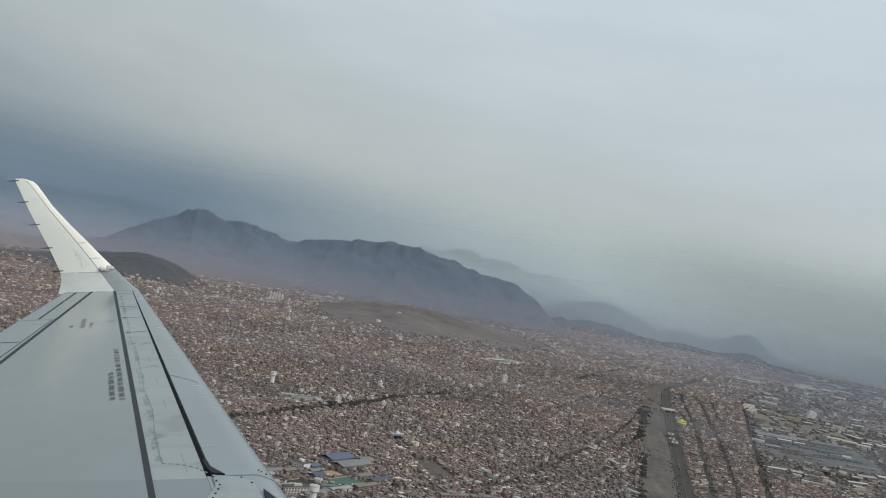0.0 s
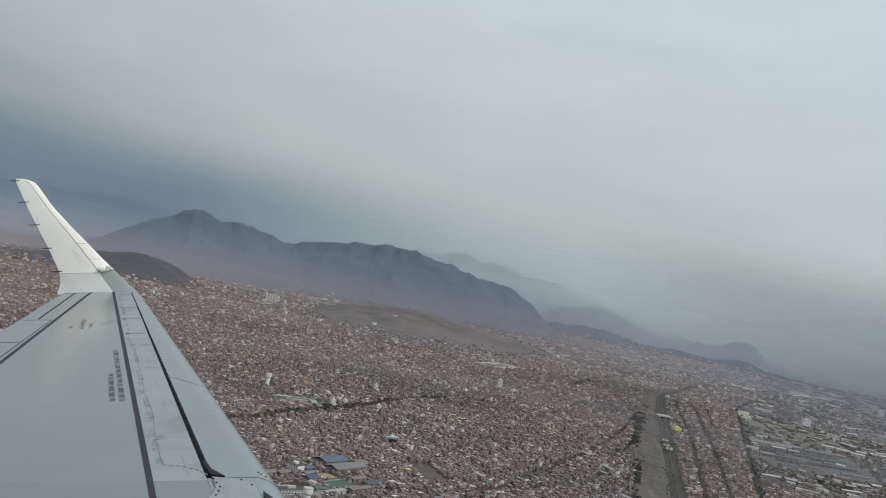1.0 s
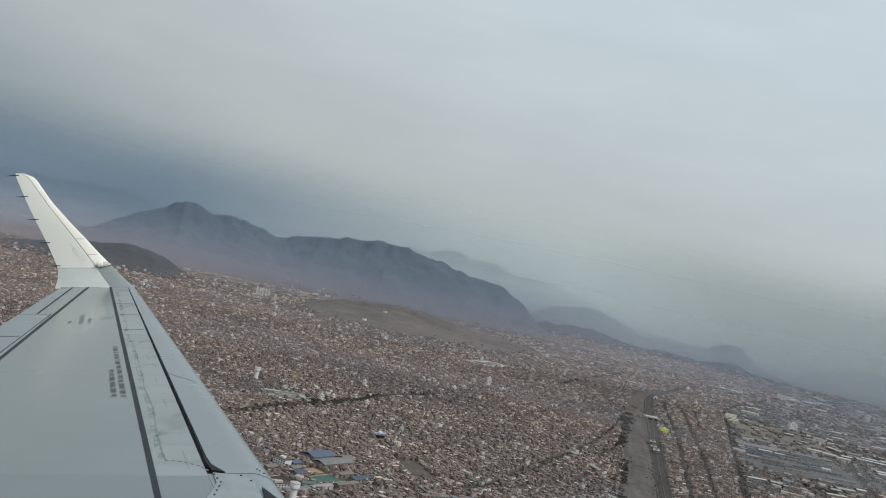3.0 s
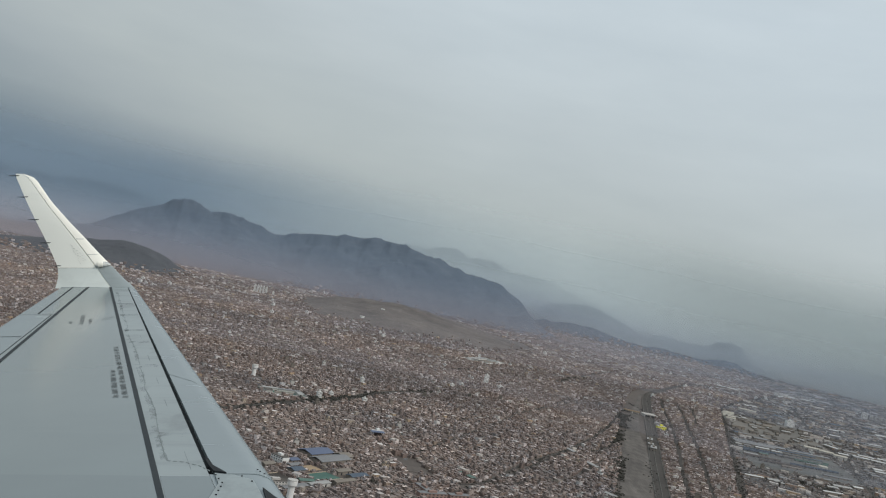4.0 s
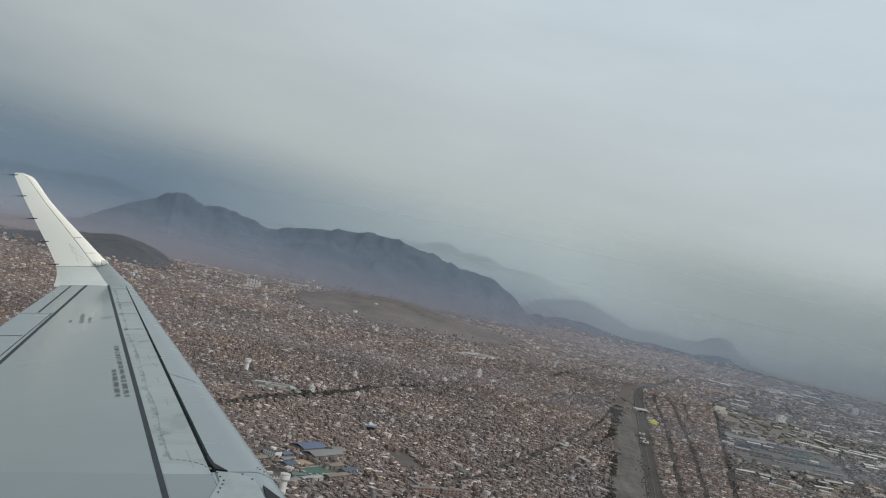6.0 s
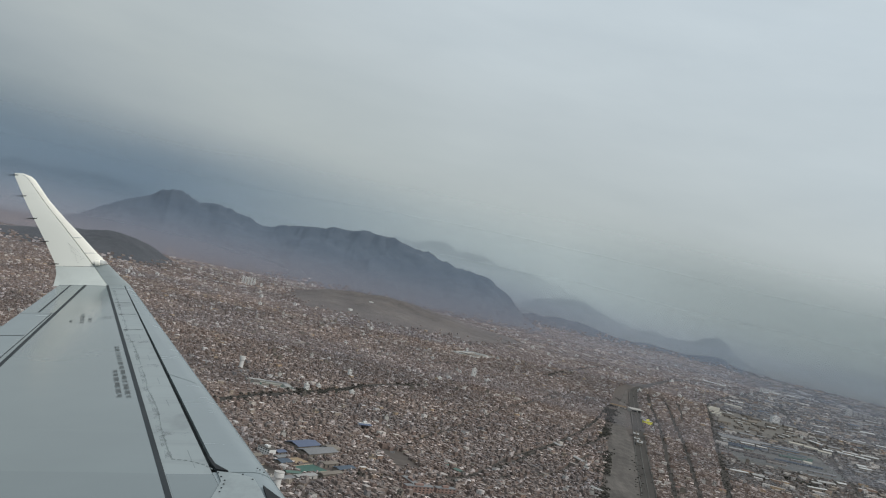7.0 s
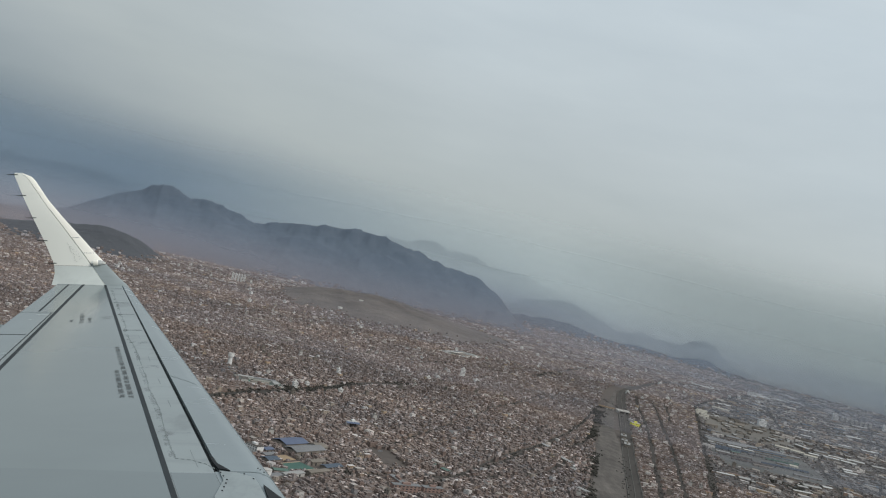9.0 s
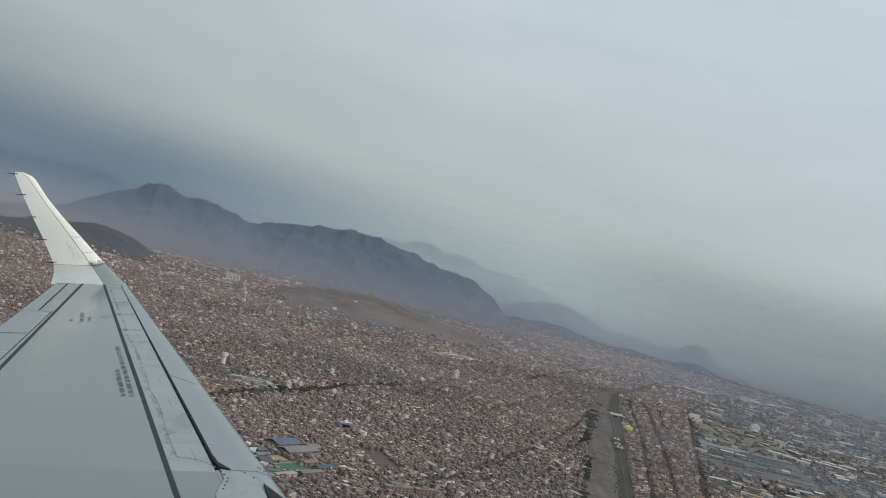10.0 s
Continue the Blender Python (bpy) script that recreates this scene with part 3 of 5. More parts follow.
# ---- roads and the river bed (plan lines in metres) ----
ROADS = {
    "river": (42, [(205, 800), (226, 881), (267, 1070), (288, 1171), (318, 1306), (338, 1421), (360, 1556), (388, 1691), (424, 1854), (473, 2060), (512, 2220), (548, 2310), (600, 2405)]),
    "expressway": (17, [(240, 800), (263, 906), (306, 1100), (325, 1202), (355, 1362), (385, 1512), (420, 1686), (459, 1892), (487, 2036), (511, 2150), (537, 2250), (573, 2345), (625, 2456), (709, 2642), (785, 2778), (867, 2887), (947, 2919), (1080, 2960)]),
    "avenue_b": (4.5, [(285, 870), (345, 1132), (368, 1239), (387, 1338), (414, 1457), (454, 1657), (482, 1798), (502, 1925), (525, 2048), (559, 2216)]),
    "avenue_c": (4.5, [(318, 880), (384, 1162), (408, 1274), (431, 1377), (458, 1500), (486, 1641), (510, 1773), (562, 2035), (587, 2180)]),
    "avenue_d": (6.5, [(372, 960), (433, 1201), (465, 1323), (491, 1413), (517, 1515), (567, 1700), (631, 1938), (698, 2190), (725, 2289), (785, 2418), (885, 2615), (1005, 2827), (1068, 2936), (1240, 3260)]),
    "avenue_e": (16, [(-330, 930), (-262, 1040), (-207, 1100), (-186, 1156), (-160, 1211), (-131, 1264), (-98, 1317), (-73, 1394), (-27, 1493), (26, 1556)]),
    "avenue_f": (9, [(44, 1902), (80, 1962), (145, 2030), (245, 2065), (306, 2110), (340, 2220), (404, 2371), (476, 2545), (541, 2689)]),
    "avenue_g": (7, [(612, 1120), (660, 1270), (704, 1416), (749, 1565), (807, 1765), (845, 1926), (923, 2254), (1060, 2740), (1100, 2960)]),
    "avenue_h": (4, [(120, 1060), (197, 1246), (259, 1403), (288, 1478), (338, 1633), (388, 1809)]),
    "avenue_i": (5, [(210, 1270), (262, 1330), (297, 1401), (333, 1527), (352, 1590)]),
    "avenue_j": (5, [(-520, 1750), (-330, 1830), (-100, 1980), (160, 2210)]),
    "street_a": (3.0, [(-60, 870), (-9, 917), (76, 985), (194, 1104), (263, 1274)]),
    "street_b": (3.0, [(40, 900), (96, 1019), (144, 1146), (220, 1304), (300, 1440)]),
    "street_c": (3.0, [(15, 1080), (160, 1500), (300, 1860), (397, 2077)]),
    "street_d": (3.0, [(60, 1330), (130, 1480), (224, 1636), (340, 1930)]),
    "street_e": (3.0, [(440, 1990), (470, 1830), (455, 1700)]),
    "street_f": (3.5, [(545, 1850), (580, 1990), (612, 2150)]),
    "street_g": (3.0, [(490, 1330), (540, 1380), (600, 1400), (690, 1440)]),
    "street_h": (6.0, [(-640, 3010), (-508, 2846), (-420, 3050), (-326, 3347)]),
}


def smooth_line(pts, step=14.0):
    p = np.array(pts, float)
    t = np.concatenate([[0], np.cumsum(np.hypot(*np.diff(p, axis=0).T))])
    s = np.linspace(0, t[-1], max(4, int(t[-1] / step)))
    q = np.stack([np.interp(s, t, p[:, 0]), np.interp(s, t, p[:, 1])], 1)
    for _ in range(6):
        q[1:-1] = 0.5 * q[1:-1] + 0.25 * (q[:-2] + q[2:])
    return q


LINES = {k: (w, smooth_line(p)) for k, (w, p) in ROADS.items()}


def ribbon(name, q, width, mat, z, wobble=0.0, thick=0.6):
    """A strip along a plan line; width is a number or one number to each point."""
    widths = np.broadcast_to(width, len(q))
    d = np.gradient(q, axis=0)
    d /= np.hypot(*d.T)[:, None]
    nrm = np.stack([-d[:, 1], d[:, 0]], 1)
    verts = []
    for i, (p, m) in enumerate(zip(q, nrm)):
        wl = widths[i] / 2 * (1 + wobble * noise.noise(Vector((i * 0.23, 1.3, 0))))
        wr = widths[i] / 2 * (1 + wobble * noise.noise(Vector((i * 0.23, 7.9, 0))))
        for off, zz in ((-wr - 0.3, z - thick), (-wr, z), (-wr / 3, z + 0.03), (wl / 3, z + 0.03), (wl, z), (wl + 0.3, z - thick)):
            verts.append((p[0] + m[0] * off, p[1] + m[1] * off, zz))
    faces = [(i * 6 + j, i * 6 + j + 1, i * 6 + j + 7, i * 6 + j + 6) for i in range(len(q) - 1) for j in range(5)]
    return mesh_from(name, verts, [f[::-1] for f in faces], mat)


RIVER_WIDE = np.interp(LINES["river"][1][:, 1], [1400, 1550, 1700, 1850, 2060, 2250, 2400], [42, 27, 22, 15, 8, 5, 3])
for key, (w, q) in LINES.items():
    if key == "river":
        tagged(new("river_bed", ribbon("river_bed", q, RIVER_WIDE, M["gravel"], 0.35, 0.22)), "dry grey-brown gravel river bed between embankments", "river bed", kind="structure")
    else:
        tagged(new("road", ribbon("road", q, w, M["asphalt"], 0.55 if key == "expressway" else 0.45)), "dark asphalt avenue between house blocks", "road", "avenues of the city", "structure")


def beside(q, off):
    """A plan line moved sideways, to its left for a positive number."""
    d = np.gradient(q, axis=0)
    d /= np.hypot(*d.T)[:, None]
    return q + np.stack([-d[:, 1], d[:, 0]], 1) * off


# retaining walls and median of the sunken stretch of the expressway, then a thin barrier further on
upper_road = LINES["expressway"][1][(LINES["expressway"][1][:, 1] > 1640) & (LINES["expressway"][1][:, 1] < 2420)]
lower_road = LINES["expressway"][1][LINES["expressway"][1][:, 1] <= 1640]
for line, off, width, high in ((upper_road, 9.2, 1.6, 1.6), (upper_road, 0.0, 1.1, 1.2), (upper_road, -9.2, 1.6, 1.6), (lower_road, 0.4, 0.9, 1.1), (lower_road, 8.8, 0.9, 1.1), (lower_road, -8.9, 0.9, 1.1)):
    tagged(new("median", ribbon("median", beside(line, off), width, M["gravel"] if line is upper_road else M["ballast"], high, 0.0, high + 0.2)), "pale concrete wall along the expressway", "barrier", "expressway barriers", "structure")
def line_distance(x, y, q):
    """Distance of many points from one plan line."""
    best = np.full(len(x), 1e9)
    for a, b in zip(q[:-1], q[1:]):
        d = b - a
        t = np.clip(((x - a[0]) * d[0] + (y - a[1]) * d[1]) / (d @ d), 0, 1)
        best = np.minimum(best, np.hypot(x - a[0] - t * d[0], y - a[1] - t * d[1]))
    return best


# plots kept free of ordinary houses: centre, half length, half depth, turn in degrees
PLOTS = []


def plot(x, y, hx, hy, turn):
    PLOTS.append((x, y, hx, hy, radians(turn)))


# works and school by the wing: kind, place along and across its own axes, length, depth
WORKS_AT, WORKS_TURN = (-84, 890), 55
WORKS = [("blue_roof", 62, 48, 34, 20), ("grey_roof", 58, 24, 44, 18), ("dirt", 84, 30, 14, 16), ("ochre", 18, 14, 18, 15), ("court", 9, -11, 32, 21), ("dark_court", -40, -6, 20, 32), ("white", 0, 38, 16, 9),
         ("blue_roof", 14, 34, 12, 8), ("rock", -8, 8, 15, 11), ("grey_roof", 2, 20, 16, 7), ("pale_roof", -64, -8, 18, 8), ("pale_roof", -70, 6, 16, 7), ("grey_roof", -52, -32, 30, 7), ("pale_roof", -20, -32, 26, 7), ("dirt", 14, -33, 28, 7),
         ("grey_roof", -40, 34, 18, 8), ("pale_roof", -56, 26, 14, 7), ("dirt", -24, 30, 14, 8), ("school", -66, -22, 26, 8), ("dirt", 40, -8, 20, 8), ("rock", 44, -24, 24, 9)]


def works_place(u, v):
    a = radians(WORKS_TURN)
    return WORKS_AT[0] + u * math.cos(a) - v * math.sin(a), WORKS_AT[1] + u * math.sin(a) + v * math.cos(a)


for what, u, v, long, deep in WORKS:
    plot(*works_place(u, v), long / 2 + 2, deep / 2 + 2, WORKS_TURN)
plot(-175, 1274, 34, 22, 25)      # walled tank compound
plot(-233, 1355, 12, 12, 0)       # water tower
plot(-86, 797, 9, 9, 0)
plot(126, 1827, 12, 12, 0)
plot(138, 2215, 62, 34, 62)       # white walled compound
plot(44, 905, 26, 14, 30)         # red school
plot(11, 1010, 15, 36, 20)        # bare playing field
plot(447, 1700, 16, 12, 25)
plot(1390, 2890, 150, 45, 10)
plot(-505, 2797, 40, 22, 0)
plot(375, 1490, 9, 46, 12)        # depot between river and expressway
YARD_LEAN = 0.26
YARDS = {"rail": (664, 1650, 100, 138, 6), "works": (763, 2035, 92, 182, 6)}


def in_yards(x, y, grow=0.0):
    hit = np.zeros(len(x), bool)
    for cx, cy, hx, hy, turn in YARDS.values():
        a = radians(turn)
        v = ((y - cy) * math.cos(a) - (x - cx) * math.sin(a)) / (1 - YARD_LEAN * math.sin(a))
        u = (x - cx - YARD_LEAN * v) * math.cos(a) + (y - cy) * math.sin(a)
        hit |= (abs(u) < hx + grow) & (abs(v) < hy + grow)
    return hit


def in_plots(x, y):
    hit = np.zeros(len(x), bool)
    for cx, cy, hx, hy, a in PLOTS:
        u, v = (x - cx) * math.cos(a) + (y - cy) * math.sin(a), -(x - cx) * math.sin(a) + (y - cy) * math.cos(a)
        hit |= (abs(u) < hx) & (abs(v) < hy)
    return hit | in_yards(x, y)


# ---- the houses of the city: blocks on street grids, one grid to a quarter ----
def build_city():
    k = 64
    seed_r = np.sqrt(rng.uniform(700 ** 2, 4900 ** 2, k))
    seed_a = np.radians(rng.uniform(-34, 34, k))
    seed_r[:14], seed_a[:14] = rng.uniform(760, 1750, 14), np.radians(np.linspace(-15, 24, 14))
    sx, sy = seed_r * np.sin(seed_a), seed_r * np.cos(seed_a)
    turns = np.radians(rng.choice([38, 30, 46, 22, 158], k))
    east = sx > 0.215 * sy
    turns[east] = np.radians(167 + rng.uniform(-3, 3, int(east.sum())))
    middle = (sx > -0.12 * sy) & ~east
    turns[middle] = np.radians(np.where(sy[middle] < 1550, 131, 160) + rng.uniform(-4, 4, int(middle.sum())))
    lots = []
    for i in range(k):
        reach = 1500
        c, s = math.cos(turns[i]), math.sin(turns[i])
        far = seed_r[i] > 3000
        lw, ld, street, per = (8.6, 8.6, 4.6, 8) if far else (4.0, 5.2, 3.4, 12) if seed_r[i] < 1900 else (4.6, 5.9, 3.8, 12)
        row_h, blk = 2 * ld + street, per * lw + street
        nu, nv = int(reach / blk) + 1, int(reach / row_h) + 1
        iu, iv, lot, side = np.meshgrid(np.arange(-nu, nu), np.arange(-nv, nv), np.arange(per), np.arange(2), indexing="ij")
        u = (iu * blk + (lot + 0.5) * lw).ravel() + (iv.ravel() % 2) * 17.0
        v = (iv * row_h + (side + 0.5) * ld).ravel()
        x, y = sx[i] + u * c - v * s, sy[i] + u * s + v * c
        r, az = np.hypot(x, y), np.degrees(np.arctan2(x, y))
        ok = (r > 690) & (r < 5250) & (abs(az) < 33.5)
        x, y, u, v = x[ok], y[ok], u[ok], v[ok]
        near = np.argmin((x[:, None] - sx) ** 2 + (y[:, None] - sy) ** 2, axis=1) == i
        x, y = x[near], y[near]
        m = len(x)
        if not m:
            continue
        w = lw * rng.choice([0.7, 0.94, 1.02, 1.5], m, p=[0.10, 0.45, 0.37, 0.08]) * rng.uniform(0.95, 1.04, m)
        d = ld * rng.choice([0.62, 0.85, 1.0, 1.06], m, p=[0.12, 0.28, 0.40, 0.20]) * rng.uniform(0.95, 1.04, m)
        x, y = x + rng.normal(0, 0.3, m), y + rng.normal(0, 0.3, m)
        lots.append(np.stack([x, y, w, d, np.full(m, turns[i]), np.full(m, far)], 1))
    a = np.concatenate(lots)
    x, y = a[:, 0], a[:, 1]
    keep = ~in_plots(x, y) & (rng.uniform(size=len(a)) > 0.05)
    for name, (w, q) in LINES.items():
        keep &= line_distance(x, y, q) > w / 2 + (4.0 if name == "river" else 2.1)
    r, az = np.hypot(x, y), np.degrees(np.arctan2(x, y))
    slope = np.zeros(len(a))
    for h in HILLS.values():
        slope = np.maximum(slope, hill_height(h, az, r))
    ragged = np.array([noise.fractal(Vector((px / 110, py / 110, 1.7)), 1.0, 2.0, 4) for px, py in zip(x, y)])
    bare = hill_height(HILLS["brown"], az, r) > np.maximum(1.5, 6.0 + 9.0 * ragged)
    keep &= ~bare | (rng.uniform(size=len(a)) < 0.03)
    keep &= (slope < 1.5) | ((slope < 25) & (rng.uniform(size=len(a)) < 0.5 - slope * 0.018) & (r > 3100)) | ((slope < 16) & (rng.uniform(size=len(a)) < 0.62 - slope * 0.038))
    keep &= (r < 3950) | (az > 5.5) | (az < -27)        # nothing behind the long ridge
    # sheds and yards instead of houses in the industrial east
    industry = (x > np.interp(y, LINES["avenue_d"][1][:, 1], LINES["avenue_d"][1][:, 0])) & (r > 1480)
    keep &= ~(industry & (rng.uniform(size=len(a)) < 0.42))
    a, slope = a[keep], slope[keep]
    order = np.argsort(np.hypot(a[:, 0] - 60, a[:, 1] - 0.0))
    return a[order], slope[order]


lots, lot_slope = build_city()


def floor_heights(n):
    return rng.choice([1.7, 2.0, 2.6, 3.0, 3.9, 5.6], n, p=[0.18, 0.24, 0.26, 0.18, 0.11, 0.03])


NEAR = 260        # the nearest houses are things of their own
rest, slope = lots[NEAR:], lot_slope[NEAR:]
n_rest = len(rest)
away = np.hypot(rest[:, 0], rest[:, 1])
works_side = (rest[:, 0] > np.interp(rest[:, 1], LINES["avenue_d"][1][:, 1], LINES["avenue_d"][1][:, 0])) & (away > 1400)
big = (rng.uniform(size=n_rest) < 0.022 + 0.045 * np.clip((away - 1900) / 900, 0, 1) + 0.03 * works_side) & (slope < 6)
tall = floor_heights(n_rest) * rng.uniform(0.75, 1.2, n_rest)
base = np.stack([rest[:, 0], rest[:, 1], slope * 0.93 - 3.0, rest[:, 2], rest[:, 3], tall + 3.0, rest[:, 4] + rng.normal(0, 0.06, n_rest)], 1)
large = base[big].copy()
large[:, 3] *= rng.uniform(1.0, 1.9, len(large))
large[:, 4] *= rng.uniform(0.9, 1.5, len(large))
large[works_side[big], 3] *= rng.choice([1.0, 1.8, 3.0], int(works_side[big].sum()), p=[0.5, 0.3, 0.2])
large[:, 5] = 3.0 + rng.uniform(2.4, 6.0, len(large))
grey = base[~big & works_side]
grey[:, 3] *= rng.choice([1.0, 1.6, 2.4], len(grey), p=[0.6, 0.3, 0.1])
base = base[~big & ~works_side]


def on_roofs(pick, across, wide, deep, high, sink=0.1):
    """Boxes standing on the picked houses; across: offset over the depth, as a share of it."""
    sel, k = rest[pick], int(pick.sum())
    o = across * sel[:, 3]
    return np.stack([sel[:, 0] - o * np.sin(sel[:, 4]), sel[:, 1] + o * np.cos(sel[:, 4]), slope[pick] * 0.93 + tall[pick] - sink, wide * sel[:, 2], deep * np.ones(k), high, sel[:, 4]], 1)


pick = (rng.uniform(size=n_rest) < 0.45) & (rest[:, 5] == 0) & (away < 2700) & ~big & ~works_side
k = int(pick.sum())
upper = on_roofs(pick, rng.uniform(-0.24, 0.24, k), rng.uniform(0.35, 0.95, k), rng.uniform(0.25, 0.6, k) * rest[pick, 3], rng.uniform(0.8, 2.2, k))
# parapets and half-built walls on some roofs
pick = (rng.uniform(size=n_rest) < 0.35) & (away < 1700) & ~big
k = int(pick.sum())
edges = on_roofs(pick, np.sign(rng.uniform(-1, 1, k)) * 0.47, 0.96, 0.35, rng.uniform(0.5, 1.0, k))
# water tanks and stair heads
pick = (rng.uniform(size=n_rest) < 0.3) & (away < 1700) & ~big
k = int(pick.sum())
tanks = on_roofs(pick, rng.uniform(-0.36, 0.36, k), rng.uniform(0.14, 0.3, k), rng.uniform(0.7, 1.3, k), rng.uniform(0.8, 2.4, k))
tagged(new("houses", boxes_mesh("houses", base, M["house"])), "dense brown and grey flat-roofed houses covering the plain", "houses", kind="stuff")
tagged(new("workshops", boxes_mesh("workshops", grey, M["house_grey"])), "low grey workshops and yards of the industrial quarter", "houses", kind="stuff")
tagged(new("larger_houses", boxes_mesh("larger_houses", large, M["house_pale"])), "larger cream, white and grey buildings among the low houses", "houses", kind="stuff")
tagged(new("upper_storeys", boxes_mesh("upper_storeys", upper, M["house"])), "half-built upper storeys on the flat roofs", "houses", kind="stuff")
tagged(new("parapets", boxes_mesh("parapets", edges, M["house"])), "brick parapets along the flat roofs", "houses", kind="stuff")
tagged(new("roof_tanks", boxes_mesh("roof_tanks", tanks, M["house"])), "water tanks and stair heads on the flat roofs", "houses", kind="stuff")


def town_house(w, d, floors, wall, roof, style):
    """A flat-roofed house: body, roof slab, parapet, stair cabin, a window row to each storey, a door."""
    hz = 1.9 * floors
    t = thing("house", Matrix(), f"flat-roofed {style} house of {floors} storeys in a dense row", "house", "nearest houses of the city")
    part("wall", box(-w / 2, -d / 2, -0.3, w / 2, d / 2, hz), M[wall], t)
    part("roof", box(-w / 2 - 0.1, -d / 2 - 0.1, hz, w / 2 + 0.1, d / 2 + 0.1, hz + 0.18), M[roof], t)
    part("parapet", box(-w / 2, -d / 2, hz + 0.18, w / 2, -d / 2 + 0.2, hz + 0.7), M[wall], t)
    part("parapet", box(-w / 2, d / 2 - 0.2, hz + 0.18, w / 2, d / 2, hz + 0.7), M[wall], t)
    part("stair_cabin", box(-w * 0.4, d * 0.05, hz + 0.18, -w * 0.05, d * 0.36, hz + 1.9), M[wall], t)
    part("water_tank", lathe([(0.55, hz + 0.18), (0.6, hz + 1.2), (0.35, hz + 1.5)], 8), M["grey_roof"] if floors % 2 else M["window"], t)
    for f in range(floors):
        for x in (-w * 0.26, w * 0.22):
            part("window", box(x - 0.7, -d / 2 - 0.06, 1.9 * f + 0.75, x + 0.7, -d / 2 + 0.05, 1.9 * f + 1.65), M["window"], t)
    part("door", box(-0.5, -d / 2 - 0.08, 0.0, 0.5, -d / 2 + 0.05, 1.9), M["seal"], t)
    return t


KINDS = [(5.2, 8.0, 2, "tan", "dirt", "tan plastered"), (5.4, 7.4, 3, "concrete", "grey_roof", "grey concrete"), (5.0, 8.2, 1, "brown", "dirt", "brown brick"),
         (5.2, 7.6, 2, "brown", "rock", "unfinished brown brick"), (5.5, 8.0, 3, "tan", "brown", "weathered tan"), (5.2, 7.2, 2, "white", "pale_roof", "whitewashed"),
         (5.4, 8.0, 2, "dirt", "rock", "bare earth-coloured"), (5.0, 7.8, 1, "concrete", "brown", "low grey"), (5.3, 7.9, 3, "brown", "dirt", "tall unplastered brick")]
models = [town_house(k[0] * 0.78, k[1] * 0.74, *k[2:]) for k in KINDS]
used = set()
for row in lots[:NEAR]:
    i = int(rng.choice(len(models), p=[0.14, 0.10, 0.16, 0.16, 0.10, 0.05, 0.14, 0.08, 0.07]))
    m = pose(row[0], row[1], 0, 0, 0, math.degrees(row[4]) + (180 if rng.uniform() < 0.35 else 0))
    if i in used:
        copy_thing(models[i], m)
    else:
        models[i].matrix_world = m
        used.add(i)


# ---- trees along river and avenues ----
def clump_mesh(name, centres, mat):
    ico = bmesh.new()
    bmesh.ops.create_icosphere(ico, subdivisions=1, radius=1.0)
    v0 = np.array([v.co[:] for v in ico.verts])
    f0 = np.array([[v.index for v in f.verts] for f in ico.faces])
    ico.free()
    verts, faces = [], []
    for i, (x, y, z, s) in enumerate(centres):
        jit = rng.uniform(0.7, 1.3, (len(v0), 1))
        verts.append(v0 * jit * (s, s, s * 0.8) + (x, y, z))
        faces.append(f0 + i * len(v0))
    return mesh_from(name, np.concatenate(verts), np.concatenate(faces), mat)


TREE_LINES = {key: q for key, (w, q) in LINES.items()}
TREE_LINES["bank"] = smooth_line([(195, 860), (240, 1049), (267, 1184), (284, 1262), (297, 1345), (318, 1468), (339, 1559), (369, 1699), (402, 1845)])
TREE_LINES["grove"] = smooth_line([(606, 1446), (617, 1428), (632, 1410)], 7.0)
TREE_LINES["grove_b"] = smooth_line([(960, 2450), (998, 2473), (1030, 2488)])
TREE_LINES["river_edge"] = smooth_line([(236, 820), (289, 1065), (312, 1180), (352, 1390)])


